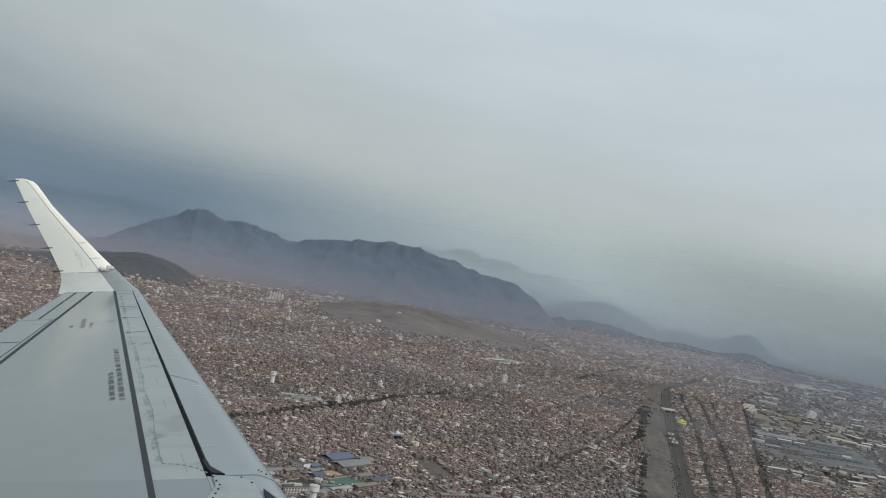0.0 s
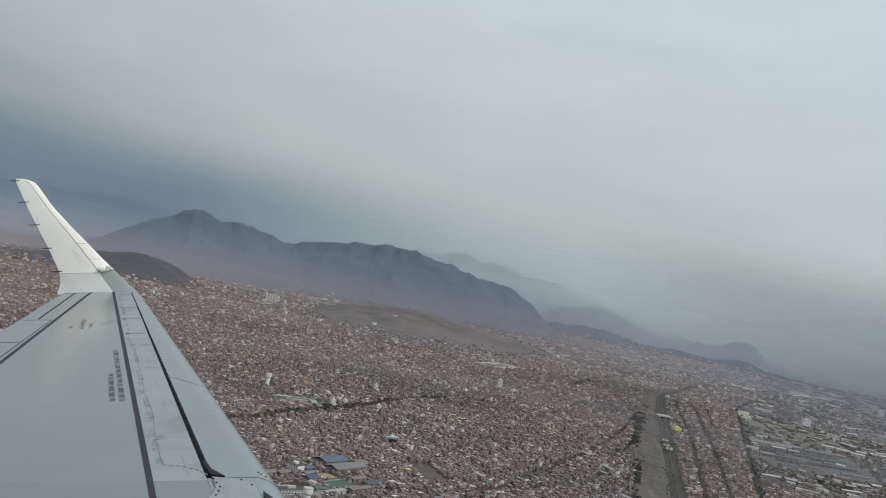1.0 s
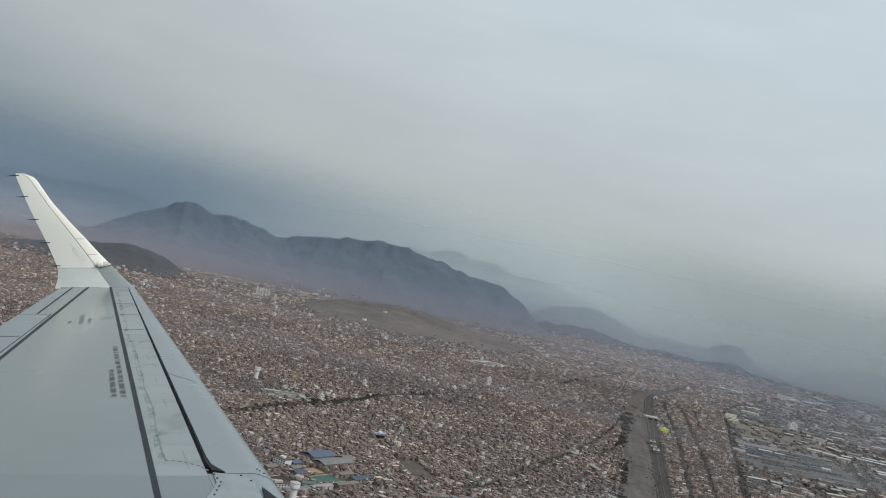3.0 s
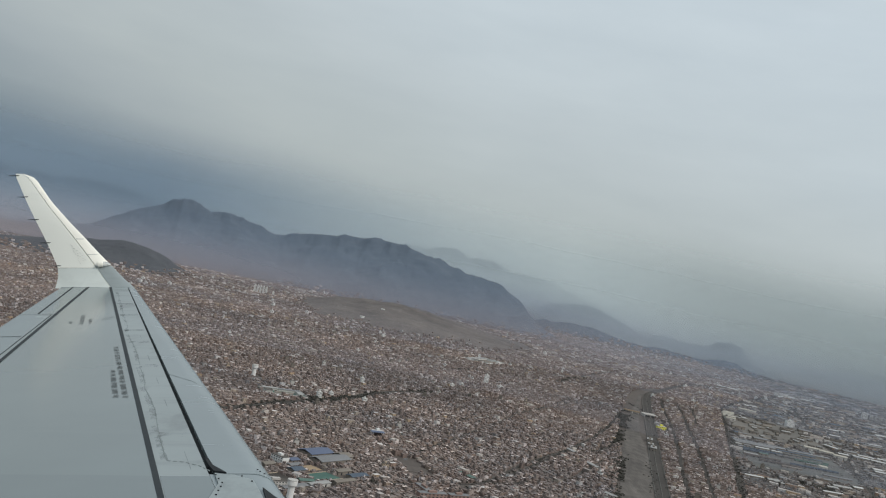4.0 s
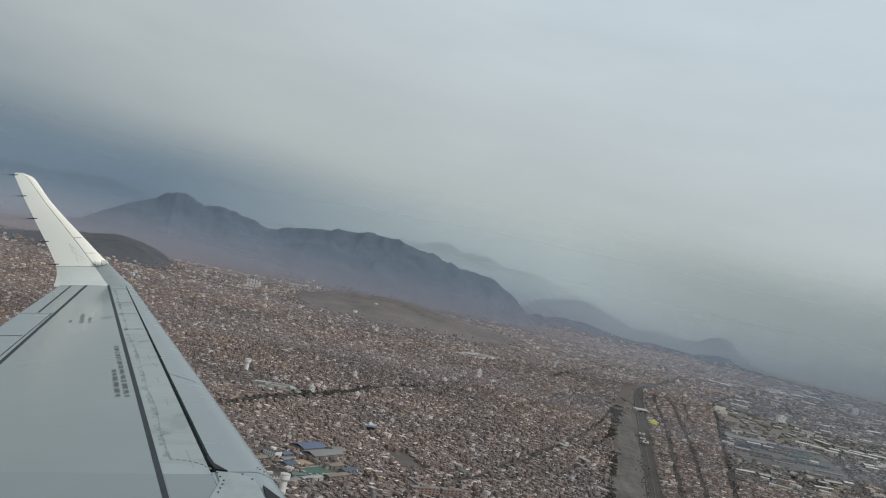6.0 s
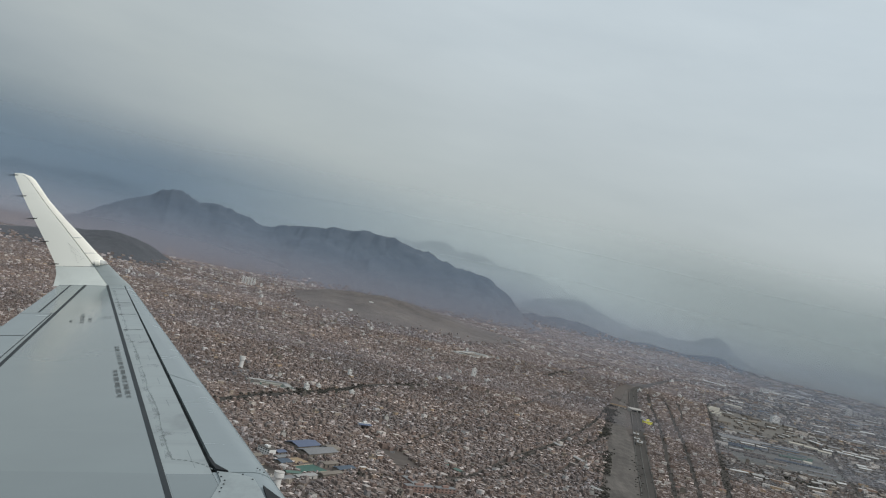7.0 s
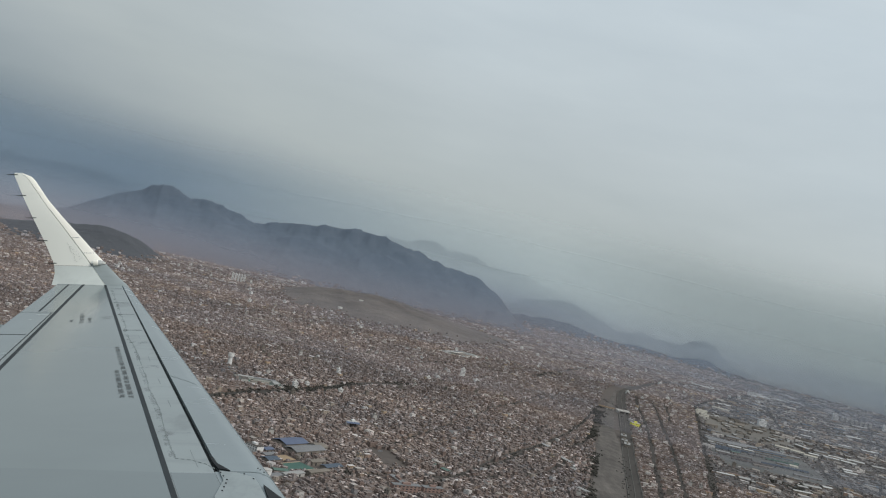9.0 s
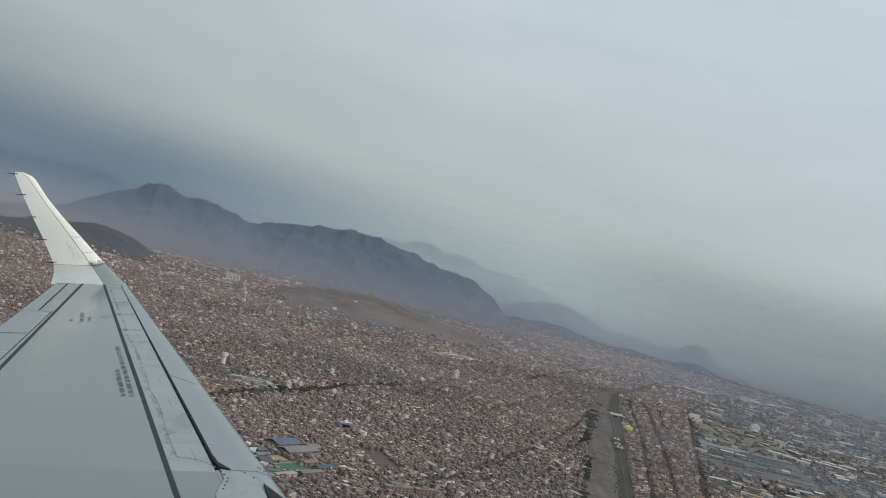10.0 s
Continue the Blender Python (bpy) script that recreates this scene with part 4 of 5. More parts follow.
def tree_rows():
    out = []

    def tree(x, y, size):
        for _ in range(5):
            out.append((x + rng.normal(0, size * 0.4), y + rng.normal(0, size * 0.4), size * rng.uniform(0.5, 1.0), size * rng.uniform(0.22, 0.45)))

    for key, side, gap, spread, size in (("bank", 0, 3.5, 3.4, 3.4), ("bank", 5, 8, 4.0, 2.8), ("river_edge", 0, 14, 1.5, 1.6), ("avenue_e", 8, 6, 3, 2.7), ("avenue_e", -8, 6, 3, 2.7), ("avenue_e", 0, 9, 2, 2.3), ("avenue_d", 4, 9, 1.2, 1.9), ("avenue_d", -5, 10, 1.2, 1.8), ("grove", 0, 1.5, 7.0, 3.2), ("grove_b", 0, 3, 6.0, 3.0),
                                         ("avenue_f", 3, 8, 1.5, 2.4), ("avenue_b", 1, 9, 1.3, 1.6), ("avenue_c", 1, 9, 1.3, 1.6), ("avenue_g", 4, 14, 1.5, 1.8), ("avenue_h", 1, 9, 1.4, 1.9), ("avenue_i", 2, 9, 1.5, 2.0),
                                         ("street_a", 0, 14, 1.2, 1.9), ("street_b", 0, 14, 1.2, 1.9), ("street_c", 0, 16, 1.2, 1.9), ("street_d", 0, 16, 1.2, 1.8), ("street_e", 0, 16, 1.2, 1.8), ("street_f", 0, 14, 1.4, 1.8), ("avenue_j", 2, 9, 1.5, 2.2)):
        q = TREE_LINES[key]
        d = np.gradient(q, axis=0)
        d /= np.hypot(*d.T)[:, None]
        for p, g in zip(q, d):
            for _ in range(max(1, int(30 / gap + rng.uniform()))):
                if noise.noise(Vector((p[0] / 90, p[1] / 90, side))) > -0.2:
                    o = side + rng.normal(0, spread)
                    tree(p[0] - g[1] * o + rng.uniform(-6, 6), p[1] + g[0] * o, size * rng.uniform(0.6, 1.15))
    # small parks and scattered trees
    for cx, cy, n, sp in ((-92, 1305, 46, 11), (-128, 1285, 26, 8), (-235, 1230, 24, 16), (90, 1680, 30, 14), (388, 1780, 26, 9), (175, 1330, 14, 9), (668, 1462, 34, 12), (1050, 2500, 20, 26), (-20, 900, 12, 10), (860, 1620, 22, 12), (800, 1480, 20, 10)):
        for _ in range(n):
            tree(cx + rng.normal(0, sp), cy + rng.normal(0, sp * 1.4), rng.uniform(1.8, 3.4))
    for _ in range(900):
        r, a = 720 + 2400 * rng.uniform(), radians(rng.uniform(-25, 31))
        tree(r * math.sin(a), r * math.cos(a), rng.uniform(1.1, 2.2))
    return out


tagged(new("trees", clump_mesh("trees", tree_rows(), M["leaf"])), "dusty dark trees along streets and river", "trees", kind="stuff")


# ---- landmarks of the city ----
def water_tower(x, y, high, label, cup=True):
    t = thing("water_tower", pose(x, y, 0), label, "water tower")
    r = high * 0.22
    if cup:
        part("shaft", lathe([(r * 0.86, -0.5), (r * 0.76, high * 0.25), (r * 0.74, high * 0.5), (r * 0.78, high * 0.62)]), M["white"], t)
        part("tank", lathe([(r * 0.72, high * 0.60), (r * 1.10, high * 0.72), (r * 1.12, high * 0.92), (r * 1.02, high * 0.95)]), M["white"], t)
        part("roof", lathe([(r * 1.16, high * 0.95), (r * 1.16, high * 0.975), (r * 0.3, high), (0.1, high)]), M["concrete"], t, "flat pale concrete cap")
        part("door", box(-0.5, -r * 0.84, 0, 0.5, -r * 0.70, 2.1), M["window"], t)
    else:
        part("shaft", lathe([(r * 0.66, -0.5), (r * 0.62, high * 0.8)]), M["concrete"], t)
        part("tank", lathe([(r * 0.86, high * 0.80), (r * 0.90, high * 0.98), (r * 0.80, high)]), M["white"], t)
        part("ladder", box(-0.2, -r * 0.72, 0, 0.2, -r * 0.62, high * 0.8), M["grey_roof"], t)


water_tower(-233, 1355, 17.5, "tall white concrete water tower with a wide tank", True)
water_tower(-86, 797, 17.5, "pale water tower with a wide tank among houses", True)


def block(x, y, w, d, floors, turn, wall="white", label="", name="apartment_block", category="building", group="", bays=5, storey=2.9, roof="concrete"):
    """A flat-roofed building with a window to each bay and storey, parapet and lift cabin."""
    hz = storey * floors
    t = thing(name, pose(x, y, 0, 0, 0, turn), label, category, group)
    part("wall", box(-w / 2, -d / 2, -0.5, w / 2, d / 2, hz), M[wall], t)
    part("roof", box(-w / 2 - 0.2, -d / 2 - 0.2, hz, w / 2 + 0.2, d / 2 + 0.2, hz + 0.4), M[roof], t)
    part("lift_cabin", box(-w * 0.15, -d * 0.2, hz + 0.4, w * 0.15, d * 0.2, hz + storey), M[wall], t)
    me = bpy.data.meshes.new("window")
    step = w / bays
    bm = box(-step * 0.24, -0.12, 0, step * 0.24, 0.12, storey * 0.42)
    bmesh.ops.recalc_face_normals(bm, faces=bm.faces)
    bm.to_mesh(me)
    bm.free()
    me.materials.append(M["window"])
    for f in range(floors):
        for b in range(bays):
            o = part("window", me, None, t)
            o.location = (-w / 2 + step * (b + 0.5), -d / 2, storey * (f + 0.3))
    return t


block(126, 1827, 8, 7, 6, 10, storey=2.6, label="white tower block standing above low houses", bays=3)
for x, y, w, f in ((-129, 1292, 6, 4), (-116, 1322, 5, 3), (-69, 1330, 6, 3), (-88, 1500, 5, 4), (58, 1667, 7, 3), (151, 1781, 9, 3), (76, 1700, 6, 3)):
    block(x, y, w, 7, f, 24, label="small white block of flats beside the tree-lined avenue", group="white flats along the avenue", storey=2.2, bays=3)
for i in range(5):
    block(-530 + 9 * i, 2797 - 2 * i, 6, 8, 7, 8, label="white slab of flats standing in a row", group="far white flats", bays=2)
block(1340, 2880, 16, 10, 8, -6, storey=2.3, label="white high-rise slab in the hazy east", bays=6)
for i in range(7):
    block(1372 + 13 * i, 2902 - 4 * i, 9, 9, 5, -6, wall="concrete", storey=2.2, label="pale slab of flats in a long row", group="eastern flats", bays=3)
block(1490, 2870, 9, 8, 8, -6, storey=2.3, label="white high-rise tower in the hazy east", bays=4)
for i in range(6):
    block(1117 + 9 * i, 3028 + 3 * i, 6, 8, 5, -6, storey=2.3, label="white block of flats in a short row", group="white flats beside the tree-lined road", bays=2)
for i in range(8):
    block(828 + 15 * i, 3640 - 13 * i, 8, 8, 4 + i % 3, -10, wall="concrete", storey=2.5, label="pale block of flats at the foot of the hills", group="pale flats below the hills", bays=2)
for i in range(16):
    block(1700 + 38 * (i % 8) + rng.uniform(-14, 14), 3960 - 14 * (i % 8) + 190 * (i // 8) + rng.uniform(-30, 30), rng.uniform(10, 17), 10, int(rng.integers(4, 9)), -8, wall=("white", "concrete")[i % 2], storey=2.5,
          label="pale high-rise block fading into haze", group="high-rise blocks in the hazy east", bays=4)
block(858, 2199, 20, 10, 5, 12, label="white factory office block in the rail yard", bays=6)
block(441, 1703, 17, 8, 2, 22, "yellow", "bright yellow painted building beside the expressway", "yellow_building", bays=5)
for x, y, depth, floors in ((372, 1455, 22, 2), (378, 1500, 14, 1), (383, 1532, 18, 2)):
    block(x, y, 9, depth, floors, -13, "dirt", "grey flat depot building between river and expressway", "depot_building", group="depot on the river bank", bays=4, storey=2.4, roof="pale_roof")
for x, y, w, d, floors, turn in ((34, 893, 30, 7, 3, 30), (60, 915, 22, 7, 2, 30), (26, 916, 7, 24, 2, 30)):
    block(x, y, w, d, floors, turn, "brick", "long red-brown school wing with rows of windows", "school_wing", group="red school", bays=max(3, w // 4), storey=2.2, roof="grey_roof")
field = thing("playing_field", pose(11, 1010, 0, 0, 0, 20), "bare brown playing field among houses", "field", kind="structure")
part("surface", box(-11, -24, -0.2, 11, 24, 0.35), M["ground"], field)
part("goal", box(-2.5, 22, 0.35, 2.5, 22.2, 2.4), M["grey_roof"], field)
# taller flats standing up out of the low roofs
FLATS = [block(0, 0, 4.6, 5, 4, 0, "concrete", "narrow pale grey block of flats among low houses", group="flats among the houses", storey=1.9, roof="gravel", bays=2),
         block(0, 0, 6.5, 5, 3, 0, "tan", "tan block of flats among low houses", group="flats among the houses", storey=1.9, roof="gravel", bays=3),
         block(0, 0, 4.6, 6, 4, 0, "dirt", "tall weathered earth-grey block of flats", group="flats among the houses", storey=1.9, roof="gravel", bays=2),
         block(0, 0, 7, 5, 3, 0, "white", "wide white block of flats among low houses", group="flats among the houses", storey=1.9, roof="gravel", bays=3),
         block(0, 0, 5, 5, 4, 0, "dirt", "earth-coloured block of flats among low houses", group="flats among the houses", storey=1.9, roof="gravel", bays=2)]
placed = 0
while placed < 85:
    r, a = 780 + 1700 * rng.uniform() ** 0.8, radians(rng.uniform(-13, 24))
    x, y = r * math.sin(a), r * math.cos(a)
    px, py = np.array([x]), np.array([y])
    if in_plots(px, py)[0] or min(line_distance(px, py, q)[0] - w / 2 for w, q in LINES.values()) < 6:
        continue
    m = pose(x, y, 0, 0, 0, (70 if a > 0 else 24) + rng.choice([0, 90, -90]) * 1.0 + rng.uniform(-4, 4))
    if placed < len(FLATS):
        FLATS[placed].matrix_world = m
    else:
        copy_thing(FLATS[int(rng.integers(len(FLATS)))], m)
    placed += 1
# speckle of far white buildings below the hills
for _ in range(95):
    r, a = rng.uniform(2250, 3450), radians(rng.uniform(-19, 21))
    x, y = r * math.sin(a), r * math.cos(a)
    if max(float(hill_height(h, math.degrees(a), r)) for h in HILLS.values()) < 1.5:
        block(x, y, rng.uniform(5, 9), rng.uniform(5, 8), int(rng.integers(2, 5)), rng.uniform(-30, 30), label="small white block above the low roofs", storey=2.2, group="scattered white blocks", bays=2)


def hillside_building(x, y, z, w, label):
    t = thing("hillside_building", pose(x, y, z - 4), label, "building", "white buildings on the hillside")
    part("wall", box(-w / 3, -4, 0, w / 3, 4, 7.5), M["white"], t)
    part("roof", box(-w / 3 - 0.3, -4.3, 7.5, w / 3 + 0.3, 4.3, 7.9), M["concrete"], t)


for x, y, z, w in ((-61, 3790, 131, 20), (-42, 3794, 129, 12), (-24, 3796, 127, 9), (-149, 3580, 66, 9)):
    hillside_building(x, y, z, w, "white building high on the bare hillside")


def shed(x, y, length, depth, high, turn, roof, label, wall="dirt", group="sheds of the rail yard"):
    """A long hall: walls, pitched roof, a row of doors."""
    t = thing("shed", pose(x, y, 0, 0, 0, turn), label, "shed", group)
    part("wall", box(-length / 2, -depth / 2, -0.5, length / 2, depth / 2, high), M[wall], t)
    part("roof", gable(-length / 2, -depth / 2, length / 2, depth / 2, high + 0.1, high + 0.1 + depth * 0.13), M[roof], t)
    for i in range(max(2, min(4, int(length / 14)))):
        xx = -length / 2 + (i + 0.5) * length / max(2, min(4, int(length / 14)))
        part("door", box(xx - 0.9, -depth / 2 - 0.1, 0, xx + 0.9, -depth / 2 + 0.1, high * 0.7), M["window"], t)
    return t


def yard_place(u, v, cx, cy, turn, lean=0.0):
    a = radians(turn)
    return cx + u * math.cos(a) - v * math.sin(a) + lean * v, cy + u * math.sin(a) + v * math.cos(a)


# rail yard and works: bare earth grounds, long parallel sheds, waggon rows
for key, mat, label in (("rail", "yard_earth", "oily grey earth of the rail yard"), ("works", "yard_dust", "bare tan-grey earth of the works yard")):
    cx, cy, hx, hy, turn = YARDS[key]
    bm = bmesh.new()
    low, top = [[bm.verts.new((*yard_place(u, v, cx, cy, turn, YARD_LEAN), z)) for u, v in ((-hx, -hy), (hx, -hy), (hx, hy), (-hx, hy))] for z in (-0.2, 0.3)]
    bm.faces.new(top)
    for i in range(4):
        bm.faces.new((top[i], low[i], low[(i + 1) % 4], top[(i + 1) % 4]))
    bmesh.ops.recalc_face_normals(bm, faces=bm.faces)
    me = bpy.data.meshes.new("yard")
    bm.to_mesh(me)
    bm.free()
    me.materials.append(M[mat])
    tagged(new("yard", me), label, "yard", kind="structure")

SHED_LOOK = {"pale_roof": "long low shed with a pale sheet roof", "grey_roof": "long low shed with a grey sheet roof", "green_roof": "long low shed with a green roof", "bright_roof": "long hall with a bright white sheet roof",
             "rock": "long dark roofed goods shed", "gravel": "long weathered goods shed with a dusty roof", "dirt": "long shed with a brown earth-stained roof", "window": "long shed with a nearly black roof"}


def rail_shed(u0, u1, v, depth, high, roof):
    cx, cy, hx, hy, turn = YARDS["rail"]
    shed(*yard_place((u0 + u1) / 2, v, cx, cy, turn, YARD_LEAN), u1 - u0, depth, high, turn, roof, SHED_LOOK[roof])


for u0, u1, v, depth, high, roof in ((-96, -50, 130, 6, 4, "window"), (-44, 20, 126, 6, 4, "window"), (24, 60, 122, 6, 3.5, "rock"),
                                     (-96, 6, 110, 12, 4.5, "grey_roof"), (10, 92, 106, 10, 4.0, "grey_roof"), (-94, -18, 92, 10, 4.5, "grey_roof"), (-14, 60, 88, 7, 3.5, "rock"),
                                     (-97, -86, 74, 9, 3.5, "pale_roof"), (-80, -68, 72, 7, 3.5, "grey_roof"), (-60, -34, 66, 8, 4.5, "bright_roof"), (-30, -10, 62, 6, 4.0, "bright_roof"), (-6, 26, 60, 5, 3.0, "window"), (30, 66, 57, 5, 3.0, "rock"),
                                     (-96, -82, 52, 8, 3.0, "grey_roof"), (-64, -48, 4, 7, 4.0, "green_roof"), (-96, -70, -18, 6, 3.0, "pale_roof"), (20, 50, -8, 6, 3.2, "grey_roof"), (-40, -6, -84, 6, 3.2, "dirt"), (30, 80, -96, 6, 3.2, "grey_roof")):
    rail_shed(u0, u1, v, depth, high, roof)


def waggon_row(u, v, count, body):
    """A standing string of goods waggons: each with its body, frame and two bogies."""
    cx, cy, hx, hy, turn = YARDS["rail"]
    for i in range(count):
        t = thing("goods_waggon", pose(*yard_place(u + 12.6 * i, v, cx, cy, turn, YARD_LEAN), 0.5, 0, 0, turn), "long weathered goods waggon standing on its track", "waggon", "waggons of the rail yard")
        part("body", box(-5.8, -1.4, 1.1, 5.8, 1.4, 3.6), M[body], t)
        part("frame", box(-6.1, -1.2, 0.8, 6.1, 1.2, 1.1), M["gap"], t)
        for x in (-4.2, 4.2):
            part("bogie", box(x - 1.3, -1.1, 0.0, x + 1.3, 1.1, 0.8), M["gap"], t)


for i, v in enumerate((42, 36, 30, 22, 14, -26, -34, -42, -52, -64)):
    cx, cy, hx, hy, turn = YARDS["rail"]
    t = thing("rail_track", pose(*yard_place(0, v, cx, cy, turn, YARD_LEAN), 0, 0, 0, turn), "dark ballasted rail track across the yard", "rail track", "tracks of the rail yard", "structure")
    part("ballast", box(-hx, -1.7, 0.2, hx, 1.7, 0.48), M["ballast"], t)
    for y in (-0.75, 0.75):
        part("rail", box(-hx, y - 0.05, 0.48, hx, y + 0.05, 0.62), M["grey_roof"], t)
for u, v, count, body in ((-80, 42, 6, "rock"), (30, 36, 4, "green_roof"), (-20, 30, 7, "grey_roof"), (-85, 22, 4, "rock"), (10, 14, 5, "green_roof"), (-88, -34, 5, "brown"), (-10, -42, 7, "rock"), (-70, -64, 6, "brown")):
    waggon_row(u, v, count, body)
cx, cy, hx, hy, turn = YARDS["works"]
for row in range(15):
    v, u = -172 + 24.5 * row + rng.uniform(-9, 9), -88 + rng.uniform(0, 40)
    while u < 80:
        length = float(rng.choice([6, 10, 18, 30])) * rng.uniform(0.8, 1.2)
        if u + length > 88:
            break
        roof = str(rng.choice(["pale_roof", "gravel", "grey_roof", "dirt", "dirt", "bright_roof"], p=[0.18, 0.22, 0.22, 0.17, 0.17, 0.04]))
        shed(*yard_place(u + length / 2, v + rng.uniform(-7, 7), cx, cy, turn, YARD_LEAN), length, rng.uniform(5, 9), rng.uniform(2.4, 3.8), turn + float(rng.choice([0, 0, 0, 90])) + rng.uniform(-6, 6), roof, SHED_LOOK[roof], group="sheds of the works")
        u += length + rng.uniform(5, 46)
for x, y, length, turn in ((855, 1950, 36, 118), (905, 1905, 30, 170), (950, 1912, 34, 170), (1395, 3350, 60, 120), (1120, 2990, 40, 45), (1170, 3055, 60, 45), (850, 1720, 26, 8), (790, 1440, 24, 8), (1010, 2300, 40, 8), (1100, 2160, 44, 8),
                           (931, 2914, 68, -9), (1167, 3030, 38, -11), (1247, 3084, 46, -14), (1305, 3137, 63, -13), (1512, 3396, 47, -20), (1414, 3030, 54, -14), (844, 1870, 20, -4), (883, 1877, 31, -14), (915, 1869, 29, -14), (954, 2177, 28, 6), (704, 1488, 16, 8)):
    shed(x, y, length, 10, 4.5, turn, "bright_roof", SHED_LOOK["bright_roof"], group="white halls of the east")
shed(900, 1560, 34, 12, 6, 8, "red_roof", "hall with an orange-red sheet roof")
shed(880, 1610, 40, 14, 6, 8, "blue_roof", "hall with a dull blue sheet roof")
for x, y, length, turn in ((773, 1853, 28, -8), (797, 1838, 26, -12), (816, 1818, 25, -12), (801, 2331, 41, -12), (705, 1627, 14, -8)):
    shed(x, y, length, 13, 6, turn, "cream_roof", "long hall with a cream sheet roof", "concrete", "cream halls beside the works")
for x, y, length in ((716, 2205, 24), (706, 2180, 26), (698, 2152, 24), (692, 2122, 28), (686, 2092, 22)):
    shed(x, y, length, 9, 4.5, 2, "cream_roof", "long hall with a cream sheet roof", "concrete", "cream halls in the works yard")
made = 0
while made < 330:
    r, a = rng.uniform(1250, 4600), radians(rng.uniform(17.5, 32))
    x, y = r * math.sin(a), r * math.cos(a)
    free = not in_plots(np.array([x]), np.array([y]))[0]
    if free and line_distance(np.array([x]), np.array([y]), LINES["avenue_g"][1])[0] > 20 and x > np.interp(y, LINES["avenue_d"][1][:, 1], LINES["avenue_d"][1][:, 0]) + 12 and r > 1480:
        roof = str(rng.choice(["pale_roof", "grey_roof", "grey_roof", "dirt", "gravel", "rock", "bright_roof"], p=[0.20, 0.21, 0.21, 0.08, 0.08, 0.14, 0.08]))
        shed(x, y, rng.uniform(10, 34) * (1.5 if r > 2300 else 1.0), rng.uniform(6, 13), rng.uniform(3, 6), 10 + rng.uniform(-6, 8), roof, SHED_LOOK[roof], group="industrial halls of the east")
    made += 1
for x, y, length, turn, roof in ((-406, 3107, 90, -10, "pale_roof"), (-304, 3200, 90, -12, "dirt"), (60, 2330, 60, 18, "pale_roof"), (-250, 1770, 50, 26, "dirt"), (-293, 1955, 46, 22, "dirt"), (300, 3150, 60, 10, "pale_roof"),
                                 (-205, 1735, 40, 60, "dirt"), (470, 2560, 60, 30, "pale_roof"), (240, 1216, 24, 116, "pale_roof"), (237, 1064, 16, 130, "pale_roof"), (222, 1286, 16, 116, "pale_roof"), (-81, 856, 14, 30, "green_roof"), (72, 1010, 22, 130, "green_roof")):
    shed(x, y, length, 7, 3.6, turn, roof, "long low building with a pale roof", group="long roofs in the city")


def walled_compound(x, y, hx, hy, turn, wall, floor_mat, label):
    """A yard inside a low wall, with some long one-storey buildings along its sides."""
    t = thing("compound", pose(x, y, 0, 0, 0, turn), label, "compound")
    part("floor", box(-hx, -hy, -0.2, hx, hy, 0.4), M[floor_mat], t)
    for x0, y0, x1, y1 in ((-hx, -hy, hx, -hy + 0.4), (-hx, hy - 0.4, hx, hy), (-hx, -hy + 0.4, -hx + 0.4, hy - 0.4), (hx - 0.4, -hy + 0.4, hx, hy - 0.4)):
        part("wall", box(x0, y0, 0.4, x1, y1, 2.4), M[wall], t)
    for u, v, du, dv, hh, mat in ((-0.55, 0.62, 0.36, 0.18, 3.6, "pale_roof"), (0.35, 0.66, 0.50, 0.16, 3.2, "grey_roof"), (-0.72, -0.10, 0.14, 0.42, 3.8, "gravel"), (0.70, -0.2, 0.12, 0.5, 3.4, "pale_roof"), (-0.1, -0.70, 0.42, 0.15, 3.0, "dirt")):
        hall = part("hall", box(hx * (u - du), hy * (v - dv), 0.4, hx * (u + du), hy * (v + dv), hh), M[wall], t)
        part("roof", gable(hx * (u - du), hy * (v - dv), hx * (u + du), hy * (v + dv), hh + 0.05, hh + 1.0), M[mat], hall)
    return t


walled_compound(138, 2215, 58, 30, 62, "white", "dirt", "walled compound with pale buildings round a yard")
walled_compound(-175, 1274, 30, 18, 25, "concrete", "turf", "walled compound with a green court")


